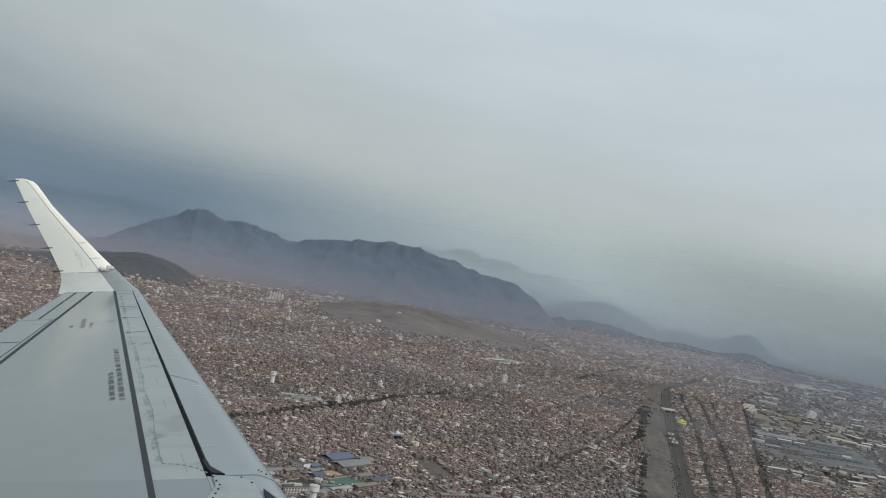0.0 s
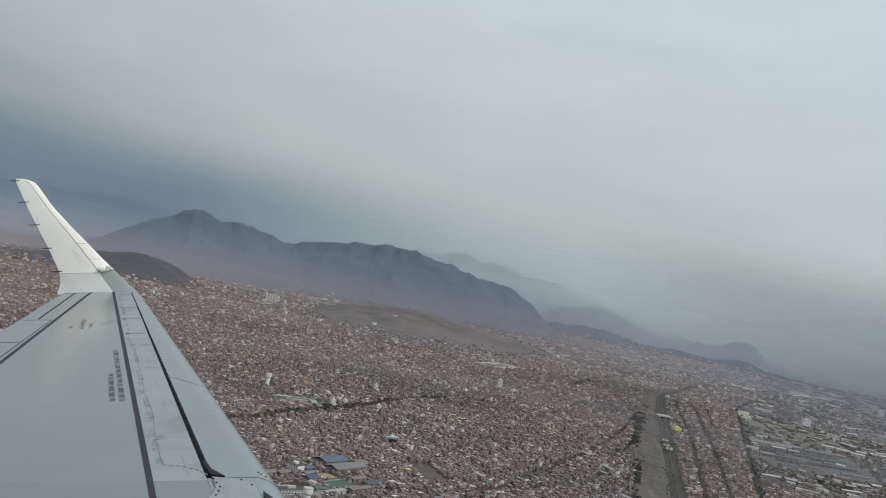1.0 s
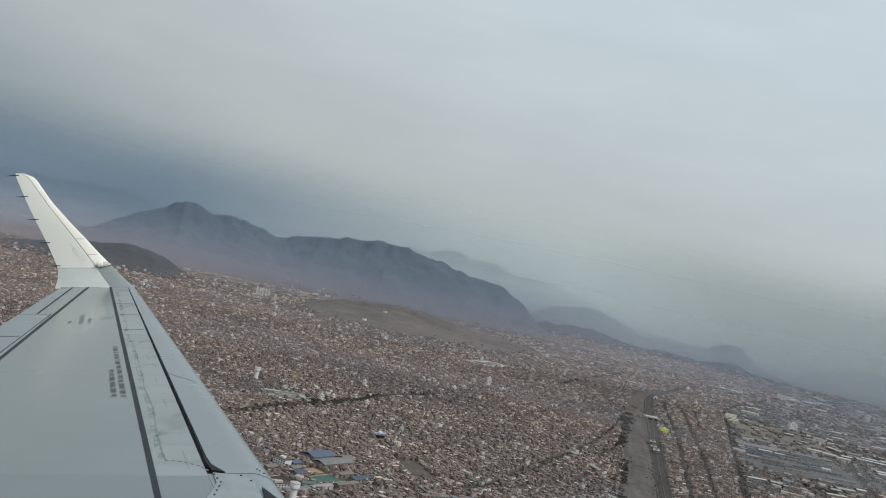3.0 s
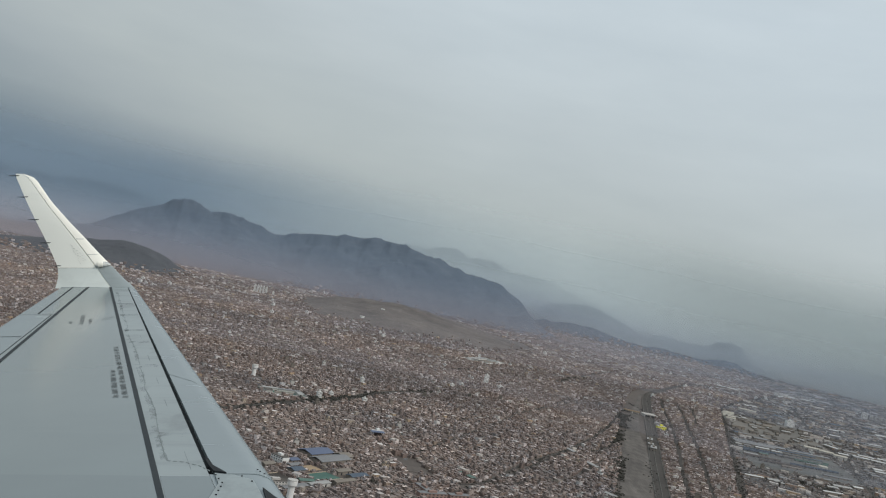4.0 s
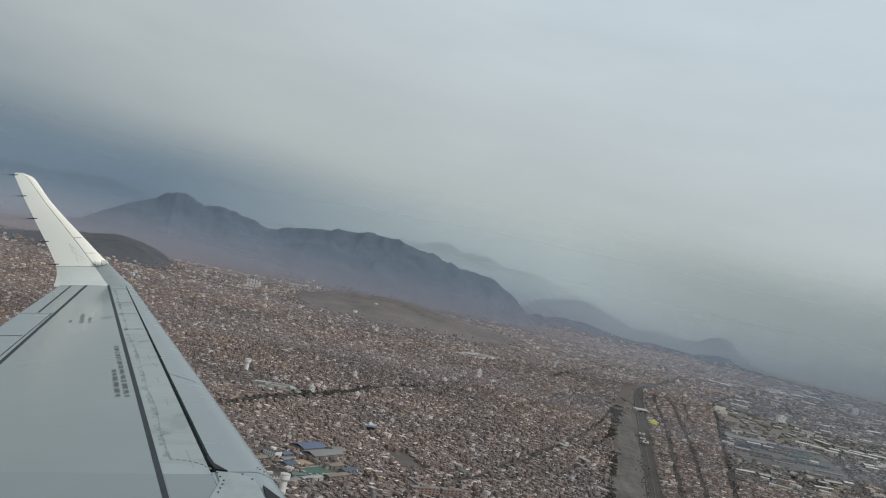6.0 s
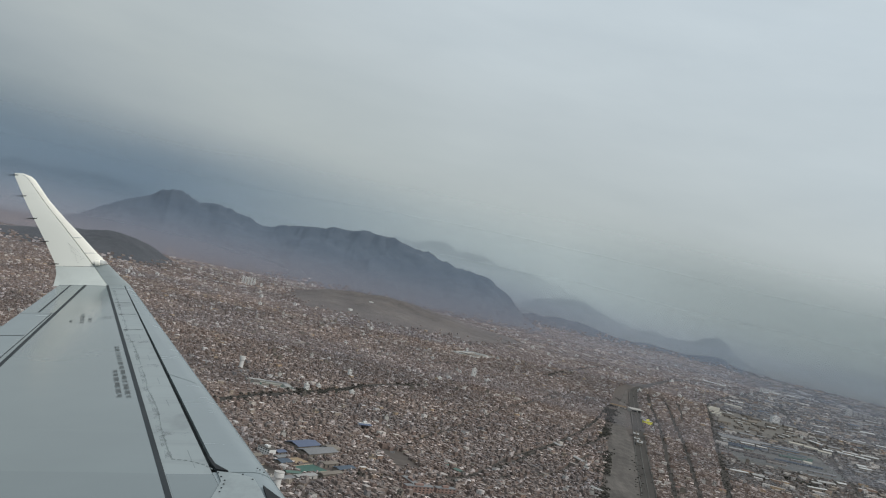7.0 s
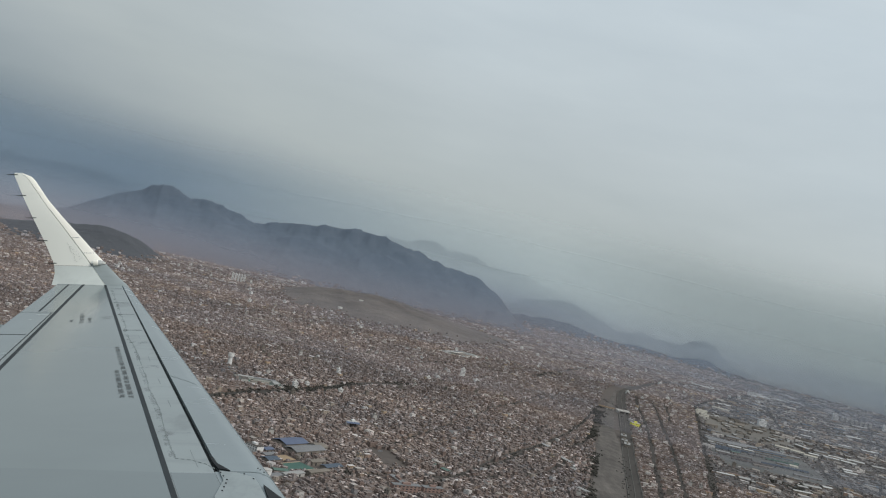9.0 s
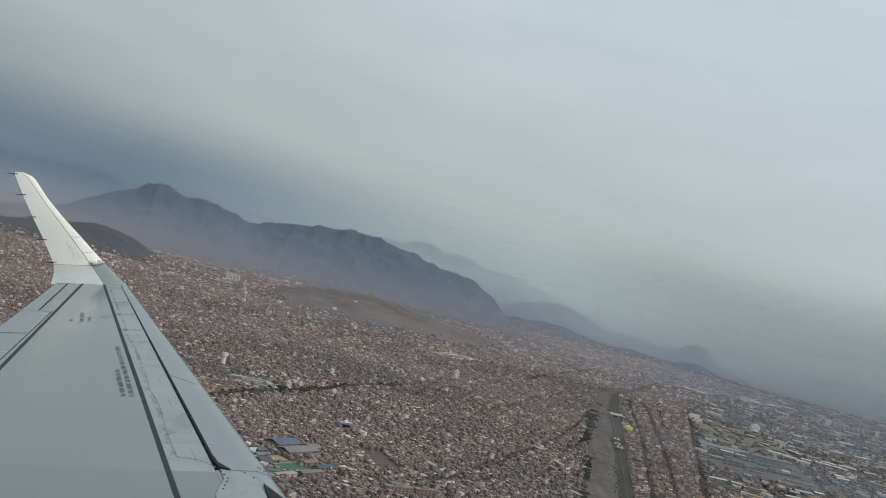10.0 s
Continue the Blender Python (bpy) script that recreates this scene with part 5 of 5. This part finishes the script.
def works():
    """Works and school near the wing: courts, an earth yard, long halls and a classroom wing."""
    for what, u, v, long, deep in WORKS:
        x, y = works_place(u, v)
        if what == "court" or what == "dark_court":
            label = "green sports court with a pale kerb" if what == "court" else "dark asphalt court with a pale kerb"
            t = thing("sports_court", pose(x, y, 0, 0, 0, WORKS_TURN), label, "sports court")
            part("surface", box(-long / 2, -deep / 2, 0, long / 2, deep / 2, 0.35), M["turf" if what == "court" else "asphalt"], t)
            for x0, y0, x1, y1 in ((-long / 2 - 0.8, -deep / 2 - 0.8, long / 2 + 0.8, -deep / 2), (-long / 2 - 0.8, deep / 2, long / 2 + 0.8, deep / 2 + 0.8)):
                part("kerb", box(x0, y0, 0, x1, y1, 0.8), M["tan"], t)
        elif what == "ochre":
            t = thing("dirt_yard", pose(x, y, 0, 0, 0, WORKS_TURN), "ochre earth yard", "yard", kind="structure")
            part("surface", box(-long / 2, -deep / 2, 0, long / 2, deep / 2, 0.3), M["orange"], t)
        elif what == "white":
            block(x, y, long, deep, 3, WORKS_TURN - 90, "white", "white office block of the works", "office_block", storey=2.2, roof="gravel", bays=5)
        elif what == "school":
            block(x, y, long, deep, 3, WORKS_TURN - 20, "concrete", "long pale school wing with rows of windows", "school_wing", storey=2.2, roof="gravel", bays=9)
        else:
            look_of = {"blue_roof": "hall with a dull blue sheet roof", "grey_roof": "grey roofed hall of the works", "dirt": "brown roofed hall of the works", "rock": "dark low roofed store", "pale_roof": "pale roofed classroom hall"}
            shed(x, y, long, deep, 3.4 if deep < 12 else 4.6, WORKS_TURN, what, look_of[what], "concrete" if what == "pale_roof" else "dirt", group="halls of the works")


works()


def bridge():
    t = thing("footbridge", pose(418, 1849, 0, 0, 0, -4), "ochre painted bridge over the dry river", "bridge")
    part("deck", box(-17, -2.5, 3.2, 14, 2.5, 4.0), M["orange"], t)
    for y in (-2.6, 2.3):
        part("railing", box(-17, y, 4.0, 14, y + 0.3, 5.2), M["orange"], t)
    for x in (-14, 0, 12):
        part("pier", box(x - 0.8, -2.2, -0.5, x + 0.8, 2.2, 3.2), M["concrete"], t)
    t = thing("overpass", pose(450, 1842, 0, 0, 0, 12), "pale concrete road bridge over the expressway", "bridge")
    part("deck", box(-14, -9, 4.2, 14, 9, 5.2), M["concrete"], t)
    for y in (-9, 8.6):
        part("parapet", box(-14, y, 5.2, 14, y + 0.4, 6.2), M["concrete"], t)
    for x in (-13, 0, 13):
        part("pier", box(x - 0.7, -8, -0.3, x + 0.7, 8, 4.2), M["concrete"], t)


bridge()
for x, y in ((-185, 2549), (-143, 2714)):
    z = float(hill_height(HILLS["brown"], math.degrees(math.atan2(x, y)), math.hypot(x, y)))
    t = thing("reservoir", pose(x, y, z - 2), "round white water reservoir on the bare hill", "reservoir", "reservoirs on the hill")
    part("tank", lathe([(6.2, 0.0), (6.2, 6.0), (5.9, 6.2)]), M["white"], t)
    part("roof", lathe([(6.4, 6.2), (6.4, 6.5), (0.4, 7.3)]), M["concrete"], t)
block(-36, 1129, 14, 8, 2, 30, "white", "building with a blue roof among houses", "hall", bays=5)
t = thing("blue_canopy", pose(-36, 1120, 0, 0, 0, 30), "dull blue sheet canopy over a yard", "canopy")
part("roof", gable(-8, -4, 8, 4, 6.6, 7.6), M["blue_roof"], t)
for x, y in ((-7.5, -3.5), (7.5, -3.5), (-7.5, 3.5), (7.5, 3.5)):
    part("post", box(x - 0.15, y - 0.15, -0.2, x + 0.15, y + 0.15, 6.6), M["grey_roof"], t)


# ---- the wing: x forward, y outboard, z up, from the cabin window ----
WING = thing("airplane_wing", pose(0, 0, EYE, 0, -CLIMB, 0), "pale grey airliner wing with a swept cream winglet", "airplane wing")


def top_z(y):
    return -1.75 + 0.10 * y


def leading(y):
    return -0.725 - 0.4275 * (y - 4.83)


def slat_gap(y):
    return -1.322 - 0.3975 * (y - 5.368)


def front_stripe(y):
    return -1.42 - 0.3869 * (y - 4.83)


def rear_stripe(y):
    return -3.74 - 0.2147 * (y - 8.01)


def aileron_line(y):
    return -3.87 - 0.203 * (y - 8.31)


def trailing(y):
    return np.maximum(-4.51 - 0.195 * (y - 9.67), -4.9 - 0.02 * y) if y > 6 else -3.80 - 0.03 * (y - 6)


def skin_z(x, y):
    """Height of the upper skin: flat over the box, falling off in a round nose and slightly to the trailing edge."""
    d = leading(y) - x
    nose, fall = 0.16, 0.0
    if d < nose:
        fall = 0.13 * (1 - math.sqrt(max(0.0, 1 - ((nose - d) / nose) ** 2)))
    e = max(0.0, (rear_stripe(y) - x))
    f, b = front_stripe(y), rear_stripe(y)
    crown = max(0.0, (f - x) * (x - b)) * 0.012          # slight arch of the wing box between the two stripes
    return top_z(y) - fall - 0.03 * e * e + crown


def skin_patch(name, y0, y1, front, back, mat, parent, label="", rows=26, cols=8, lift=0.0, thick=0.028, ease=1.0):
    """A curved panel of the upper skin between two chord lines, closed, with its own thickness."""
    verts = []
    for side in (0.0, -thick):
        for i in range(rows + 1):
            y = y0 + (y1 - y0) * i / rows
            a, b = front(y), back(y)
            for j in range(cols + 1):
                x = a + (b - a) * (j / cols) ** ease
                verts.append((x, y, skin_z(x, y) + lift + side))
    k, n = cols + 1, (rows + 1) * (cols + 1)
    faces = [(i * k + j, i * k + j + 1, (i + 1) * k + j + 1, (i + 1) * k + j) for i in range(rows) for j in range(cols)]
    faces += [tuple(v + n for v in f[::-1]) for f in faces]
    for i in range(rows):
        faces += [(i * k, (i + 1) * k, (i + 1) * k + n, i * k + n), ((i + 1) * k - 1, (i + 1) * k - 1 + n, (i + 2) * k - 1 + n, (i + 2) * k - 1)]
    for j in range(cols):
        faces += [(j, j + n, j + 1 + n, j + 1), (rows * k + j, rows * k + j + 1, rows * k + j + 1 + n, rows * k + j + n)]
    bm = bmesh.new()
    vs = [bm.verts.new(v) for v in verts]
    for f in faces:
        bm.faces.new([vs[i] for i in f])
    for f in bm.faces:
        f.smooth = True
    ob = part(name, bm, M[mat], parent, label)
    for e in ob.data.edges:
        e.use_edge_sharp = False
    ob.data.set_sharp_from_angle(angle=radians(35))
    return ob


def build_wing():
    # inner body under the skins: near-black colour paints the shade seen in the gaps
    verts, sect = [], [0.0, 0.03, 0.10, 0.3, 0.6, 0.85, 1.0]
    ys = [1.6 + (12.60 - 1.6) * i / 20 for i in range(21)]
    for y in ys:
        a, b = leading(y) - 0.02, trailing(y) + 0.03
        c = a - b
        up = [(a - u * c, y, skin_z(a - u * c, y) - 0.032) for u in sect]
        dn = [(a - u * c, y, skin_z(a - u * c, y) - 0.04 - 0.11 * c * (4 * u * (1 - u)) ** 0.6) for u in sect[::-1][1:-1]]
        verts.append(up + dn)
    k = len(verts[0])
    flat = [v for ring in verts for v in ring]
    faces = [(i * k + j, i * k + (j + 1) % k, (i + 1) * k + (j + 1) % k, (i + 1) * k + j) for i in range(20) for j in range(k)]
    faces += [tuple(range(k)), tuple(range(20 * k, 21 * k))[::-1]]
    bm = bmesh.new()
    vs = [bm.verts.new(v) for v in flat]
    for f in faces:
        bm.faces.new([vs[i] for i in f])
    part("inner_structure", bm, M["gap"], WING, "structure under the skin panels, darkened to paint gap shade")

    gap = lambda y: 0.010 + 0.026 * max(0.0, min(1.0, (12.7 - y) / 7.5))
    slat = skin_patch("slat", 5.225, 12.62, leading, lambda y: slat_gap(y) + gap(y) * 0.5, "paint_slat", WING, "smooth grey leading-edge slat", 40, 14, 0.003, 0.03, 1.6)
    skin_patch("inner_slat", 1.6, 5.222, leading, lambda y: slat_gap(y) - gap(y) * 0.5 + 0.002, "paint_slat", WING, "fixed inner leading edge", 16, 14, 0.0, 0.03, 1.6)
    strip = skin_patch("front_panel", 1.6, 12.70, lambda y: slat_gap(y) - gap(y) * 0.5, front_stripe, "paint_light", WING, "worn pale strip behind the slat", 40, 4)
    # joints across the strip
    for y in (12.35, 11.2, 10.4, 9.5):
        skin_patch("joint", y, y + 0.004, lambda q: slat_gap(q) - gap(q) - 0.01, lambda q: front_stripe(q) + 0.03, "faint", strip, "", 1, 4, 0.003, 0.003)
    mid = lambda q: slat_gap(q) * 0.29 + front_stripe(q) * 0.71 + 0.020 * noise.noise(Vector((q * 1.7, 0.4, 0))) + 0.006 * noise.noise(Vector((q * 9.0, 2.4, 0)))
    for y0, y1, off in ((5.47, 6.05, 0.0), (6.05, 6.9, 0.004), (6.95, 7.8, 0.0), (7.95, 9.3, 0.003), (9.5, 10.3, 0.0), (10.5, 11.9, 0.0)):
        skin_patch("joint", y0, y1, lambda q: mid(q) + off + 0.0022 + 0.002 * noise.noise(Vector((q * 14, 5, 0))), lambda q: mid(q) + off - 0.0022, "faint", strip, "", 40, 1, 0.001, 0.003)
    for y0, y1 in ((5.30, 5.62), (6.62, 6.80), (7.28, 7.46), (8.10, 8.32), (9.05, 9.25)):
        skin_patch("joint", y0, y1, lambda q: slat_gap(q) * 0.66 + front_stripe(q) * 0.34 + 0.0015, lambda q: slat_gap(q) * 0.66 + front_stripe(q) * 0.34 - 0.0015, "faint", strip, "", 4, 1, 0.001, 0.003)
    main = skin_patch("main_skin", 1.6, 12.74, lambda y: front_stripe(y) - 0.004, lambda y: rear_stripe(y) + 0.008, "paint", WING, "smooth grey upper skin", 40, 10)
    skin_patch("stripe", 1.6, 12.76, lambda y: front_stripe(y) + 0.016, lambda y: front_stripe(y) - 0.018, "seal", WING, "dark grey sealant stripe", 40, 2, 0.004, 0.006)
    skin_patch("stripe", 1.6, 12.76, lambda y: rear_stripe(y) + 0.017, lambda y: rear_stripe(y) - 0.012, "seal", WING, "dark grey sealant stripe", 40, 2, 0.004, 0.006)
    # inner skins lap over the outer ones
    skin_patch("inner_skin", 1.6, 5.19, lambda y: front_stripe(y) - 0.024, lambda y: rear_stripe(y) + 0.024, "paint_inner", WING, "slightly darker inner skin panel", 14, 10, 0.0015, 0.003)
    skin_patch("inner_strip", 1.6, 5.19, lambda y: slat_gap(y) - 0.02, lambda y: front_stripe(y) + 0.022, "paint_inner", WING, "slightly darker inner strip", 14, 4, 0.0015, 0.003)
    skin_patch("rear_panel", 1.6, 10.42, lambda y: rear_stripe(y) - 0.02, lambda y: aileron_line(y) + 0.008, "paint", WING, "narrow panel before the aileron", 30, 2)
    ail = skin_patch("aileron", 6.2, 10.42, lambda y: aileron_line(y) - 0.008, trailing, "paint_slat", WING, "grey aileron", 24, 5)
    skin_patch("seam", 9.15, 9.158, lambda y: aileron_line(y) - 0.02, lambda y: trailing(y) + 0.02, "seal", ail, "", 1, 4, 0.003, 0.003)
    skin_patch("flap", 1.6, 6.17, lambda y: aileron_line(y) - 0.008, trailing, "paint", WING, "grey inner flap", 20, 5)
    tip = skin_patch("tip_panel", 10.44, 12.62, lambda y: rear_stripe(y) - 0.02, trailing, "paint", WING, "grey panel at the wing tip", 20, 6)
    line = lambda y: -4.49 - 0.2157 * (y - 10.58)
    skin_patch("seam", 10.5, 12.60, lambda y: line(y) + 0.010, lambda y: line(y) - 0.010, "seal", tip, "", 12, 1, 0.003, 0.004)
    # flap-track fairing tail past the trailing edge
    bm = lathe([(0.005, 0.0), (0.045, 0.12), (0.06, 0.32), (0.05, 0.5)], 10)
    ob = part("fairing_tail", bm, M["paint"], WING, "pointed fairing tail")
    ob.matrix_basis = pose(-5.02, 9.75, top_z(9.7) - 0.06, 0, 90, -6)

    # fairing over the pylon with its fasteners, and two wedges of painted shade beside the slat's end
    def plate(name, outline, z_lift, mat, label="", thick=0.02):
        bm = bmesh.new()
        top = [bm.verts.new((x, y, skin_z(x, y) + z_lift)) for x, y in outline]
        low = [bm.verts.new((x, y, skin_z(x, y) + z_lift - thick)) for x, y in outline]
        bm.faces.new(top)
        bm.faces.new(low[::-1])
        for i in range(len(top)):
            j = (i + 1) % len(top)
            bm.faces.new((top[i], low[i], low[j], top[j]))
        return part(name, bm, M[mat], WING, label)

    fair = plate("pylon_fairing", [(-1.25, 5.215), (-1.14, 5.19), (-1.02, 5.11), (-0.955, 4.95), (-0.90, 4.80), (-0.74, 4.2), (-1.02, 4.2), (-1.185, 4.80), (-1.19, 5.05)], 0.010, "paint_light", "raised pale fairing with dark fasteners")
    me = None
    for x, y in ((-1.235, 5.18), (-1.205, 5.12), (-1.172, 5.06), (-1.165, 5.00), (-1.163, 4.94), (-1.160, 4.88), (-1.09, 5.16), (-1.02, 5.08), (-1.03, 5.28), (-0.985, 5.24), (-1.012, 5.26)):
        if me is None:
            bm = box(-0.0045, -0.0028, -0.004, 0.0045, 0.0028, 0.001)
            me = bpy.data.meshes.new("fastener")
            bm.to_mesh(me)
            bm.free()
            me.materials.append(M["gap"])
        ob = part("fastener", me, None, fair)
        ob.location = (x, y, skin_z(x, y) + 0.014)
    # raised near-black plates stand in for the shade inside two openings
    plate("slat_end_gap_shade", [(-1.345, 5.46), (-1.29, 5.34), (-1.185, 5.214), (-1.262, 5.245), (-1.315, 5.345), (-1.365, 5.46)], 0.014, "gap", "dark plate painted as the shaded gap at the slat's end", 0.012)
    plate("fairing_gap_shade", [(-0.945, 4.985), (-0.865, 4.87), (-0.79, 4.79), (-0.60, 4.3), (-0.70, 4.3), (-0.89, 4.80)], 0.014, "gap", "dark plate painted as the shaded gap beside the fairing", 0.012)

    # slanting seam across the slat, with oily smears beside it
    for i in range(14):
        (x0, y0), (x1, y1) = [(-2.195 + 0.306 * k / 14, 7.585 - 0.285 * k / 14) for k in (i, i + 1)]
        plate("slat_seam", [(x0, y0), (x1, y1), (x1 - 0.0015, y1 - 0.0045), (x0 - 0.0015, y0 - 0.0045)], 0.0046, "faint", "grey slanting seam across the slat", 0.003)
    # soft grime along the joint of the worn strip and where panels rub
    skin_patch("grime", 5.46, 7.9, lambda q: mid(q) + 0.010, lambda q: mid(q) - 0.034, "stain", strip, "soft grey grime along the joint", 40, 2, 0.0016, 0.001)
    skin_patch("grime", 8.0, 12.2, lambda q: mid(q) + 0.012, lambda q: mid(q) - 0.022, "stain", strip, "soft grey grime along the joint", 40, 2, 0.0016, 0.001)
    for y in (5.96, 7.9, 8.9, 9.5, 10.4, 11.2):
        skin_patch("rub_mark", y - 0.05, y + 0.04, lambda q: slat_gap(q) - gap(q) - 0.01, lambda q: front_stripe(q) + 0.03, "stain", strip, "broad faint rub mark across the strip", 2, 4, 0.0018, 0.001)
    bend = [(-1.575, 5.455), (-1.47, 5.43), (-1.36, 5.36), (-1.275, 5.262)]
    for i in range(8):
        f, g = i / 8, (i + 0.55) / 8
        ends = []
        for s in (f, g):
            q = s * 3
            k = min(2, int(q))
            a, b = Vector(bend[k]), Vector(bend[k + 1])
            ends.append(a + (b - a) * (q - k))
        plate("worn_edge", [tuple(ends[0]), tuple(ends[1]), (ends[1].x - 0.003, ends[1].y - 0.007), (ends[0].x - 0.003, ends[0].y - 0.007)], 0.0025, "faint", "dark worn edge of the strip", 0.003)
    # stencilled notes, unreadable: bars
    def note(x0, y0, x1, y1, high, seed):
        r = random.Random(seed)
        a, b = Vector((x0, y0)), Vector((x1, y1))
        d = (b - a).normalized()
        s = Vector((-d.y, d.x))
        run, total = 0.0, (b - a).length
        while run < total:
            for _ in range(r.randint(2, 6)):
                wide = r.uniform(0.008, 0.017)
                o = a + d * run
                tallness = high * r.choice([1.0, 1.0, 0.92, 0.6])
                pts = [o + s * tallness / 2, o - s * high / 2, o + d * wide - s * high / 2, o + d * wide + s * tallness / 2]
                bm = bmesh.new()
                bm.faces.new([bm.verts.new((p.x, p.y, skin_z(p.x, p.y) + 0.004)) for p in pts])
                part("letter_bar", bm, M["letter"], WING)
                run += wide + 0.014
                if run > total:
                    break
            run += 0.045

    note(-2.357, 6.857, -2.678, 7.703, 0.040, 1)
    note(-2.288, 6.857, -2.980, 8.650, 0.040, 2)
    note(-3.75, 9.84, -3.93, 10.36, 0.045, 3)
    note(-3.68, 9.88, -3.78, 10.18, 0.035, 4)
    note(-3.88, 9.88, -3.91, 9.98, 0.03, 5)
    note(-3.66, 10.20, -3.56, 10.26, 0.02, 6)
    note(-3.64, 10.12, -3.50, 10.16, 0.02, 7)


build_wing()


# ---- winglet: sections from root to tip, leaning outboard ----
def build_winglet():
    def lead(z):
        return float(np.interp(z, [-0.56, -0.498, -0.394, -0.214, -0.031, 0.17, 0.397, 0.676, 0.994, 1.04, 1.075], [-4.04, -4.122, -4.273, -4.484, -4.696, -4.915, -5.172, -5.465, -5.739, -5.81, -5.93]))

    def trail(z):
        return float(np.interp(z, [-0.56, -0.52, -0.342, -0.214, 0.108, 0.397, 0.676, 1.035, 1.075], [-5.18, -5.174, -5.177, -5.216, -5.421, -5.623, -5.811, -6.033, -6.04]))

    def strip(z):
        return float(np.interp(z, [-0.56, -0.469, -0.394, -0.13, 0.108, 0.342, 0.604, 1.01, 1.075], [-4.35, -4.443, -4.523, -4.764, -4.989, -5.216, -5.475, -5.837, -5.955]))

    def lean(z):
        return 12.70 + 0.45 * (z + 0.48) - 0.10 * math.exp(-max(0.0, z + 0.56) / 0.08)

    def patch(name, zs, front, back, mat, parent, label, cols=8):
        verts = []
        for side in (-1, 1):
            for z in zs:
                a, b, c = front(z), back(z), lead(z) - trail(z)
                for j in range(cols + 1):
                    x = a + (b - a) * (j / cols) ** 1.5 if front is lead else a + (b - a) * j / cols
                    u = min(1.0, max(0.0, (lead(z) - x) / c))
                    th = 0.30 * c * 0.14 * (math.sqrt(u) * 1.48 - 0.63 * u - 1.758 * u * u + 1.421 * u ** 3 - 0.5075 * u ** 4) * 5 * 0.5
                    verts.append((x, lean(z) + side * (th + 0.002), z))
        k, n, rows = cols + 1, len(zs) * (cols + 1), len(zs) - 1
        faces = [(i * k + j, (i + 1) * k + j, (i + 1) * k + j + 1, i * k + j + 1) for i in range(rows) for j in range(cols)]
        faces += [tuple(v + n for v in f[::-1]) for f in faces]
        for i in range(rows):
            faces += [(i * k, i * k + n, (i + 1) * k + n, (i + 1) * k), ((i + 1) * k - 1, (i + 2) * k - 1, (i + 2) * k - 1 + n, (i + 1) * k - 1 + n)]
        for j in range(cols):
            faces += [(j, j + 1, j + 1 + n, j + n), (rows * k + j, rows * k + j + n, rows * k + j + 1 + n, rows * k + j + 1)]
        bm = bmesh.new()
        vs = [bm.verts.new(v) for v in verts]
        for f in faces:
            bm.faces.new([vs[i] for i in f]).smooth = True
        ob = part(name, bm, M[mat], parent, label)
        ob.data.set_sharp_from_angle(angle=radians(50))
        return ob

    upper = [-0.235 + (1.075 + 0.235) * i / 26 for i in range(27)]
    lower = [-0.505 + 0.265 * i / 10 for i in range(11)]
    wl = patch("winglet", upper, lambda z: strip(z) - 0.010, trail, "paint_white", WING, "cream white winglet panel")
    le = patch("winglet_leading_edge", [-0.20 + 1.275 * i / 24 for i in range(25)], lead, lambda z: strip(z) + 0.004, "metal", WING, "bright worn leading edge of the winglet")
    patch("winglet_root", lower, lambda z: strip(z) - 0.004, trail, "paint_root", WING, "pale curved winglet root")
    patch("root_leading_edge", [-0.505 + 0.295 * i / 10 for i in range(11)], lead, lambda z: strip(z) + 0.002, "paint_light", WING, "grey leading edge of the winglet root")
    # joints over the leading edge strip
    for z in (0.15, -0.06):
        patch("joint", [z, z + 0.008], lambda q: lead(q) - 0.004, lambda q: strip(q) + 0.01, "faint", le, "")
    # rivets near the root
    me = None
    for i in range(26):
        f = i / 25
        x, z = -5.06 + 0.20 * f + 0.03 * math.sin(i * 2.3), 0.06 - 0.22 * f + 0.035 * math.sin(i * 4.1)
        if me is None:
            bm = box(-0.0035, -0.002, -0.0022, 0.0035, 0.002, 0.0022)
            me = bpy.data.meshes.new("rivet")
            bm.to_mesh(me)
            bm.free()
            me.materials.append(M["letter"])
        ob = part("rivet", me, None, wl)
        u = (lead(z) - x) / (lead(z) - trail(z))
        ob.location = (x, lean(z) - 0.045, z)
    # position lamp at the foot of the leading edge
    lamp = part("position_lamp", lathe([(0.035, 0.0), (0.033, 0.04), (0.022, 0.08), (0.003, 0.11)], 14), M["lens"], WING, "clear conical position lamp")
    lamp.matrix_basis = pose(-4.60, 12.775, -0.185, 0, 90, 10)
    part("socket", lathe([(0.045, -0.05), (0.043, 0.0), (0.036, 0.012)], 14), M["metal"], lamp)
    # static wicks along the trailing edge
    for z in (1.045, 0.74, 0.42, 0.10, -0.21):
        bm = lathe([(0.010, 0.0), (0.008, 0.06), (0.004, 0.15)], 6)
        ob = part("static_wick", bm, M["gap"], WING, "thin black static wick")
        ob.matrix_basis = pose(trail(z) + 0.05, lean(z), z, 0, -90, 0)
    # cap plate closing wing to winglet
    skin_patch("tip_rib", 12.60, 12.86, lambda y: leading(y) - 0.02, trailing, "paint_light", WING, "pale rib where the winglet starts", 4, 12, 0.002, 0.06)


build_winglet()
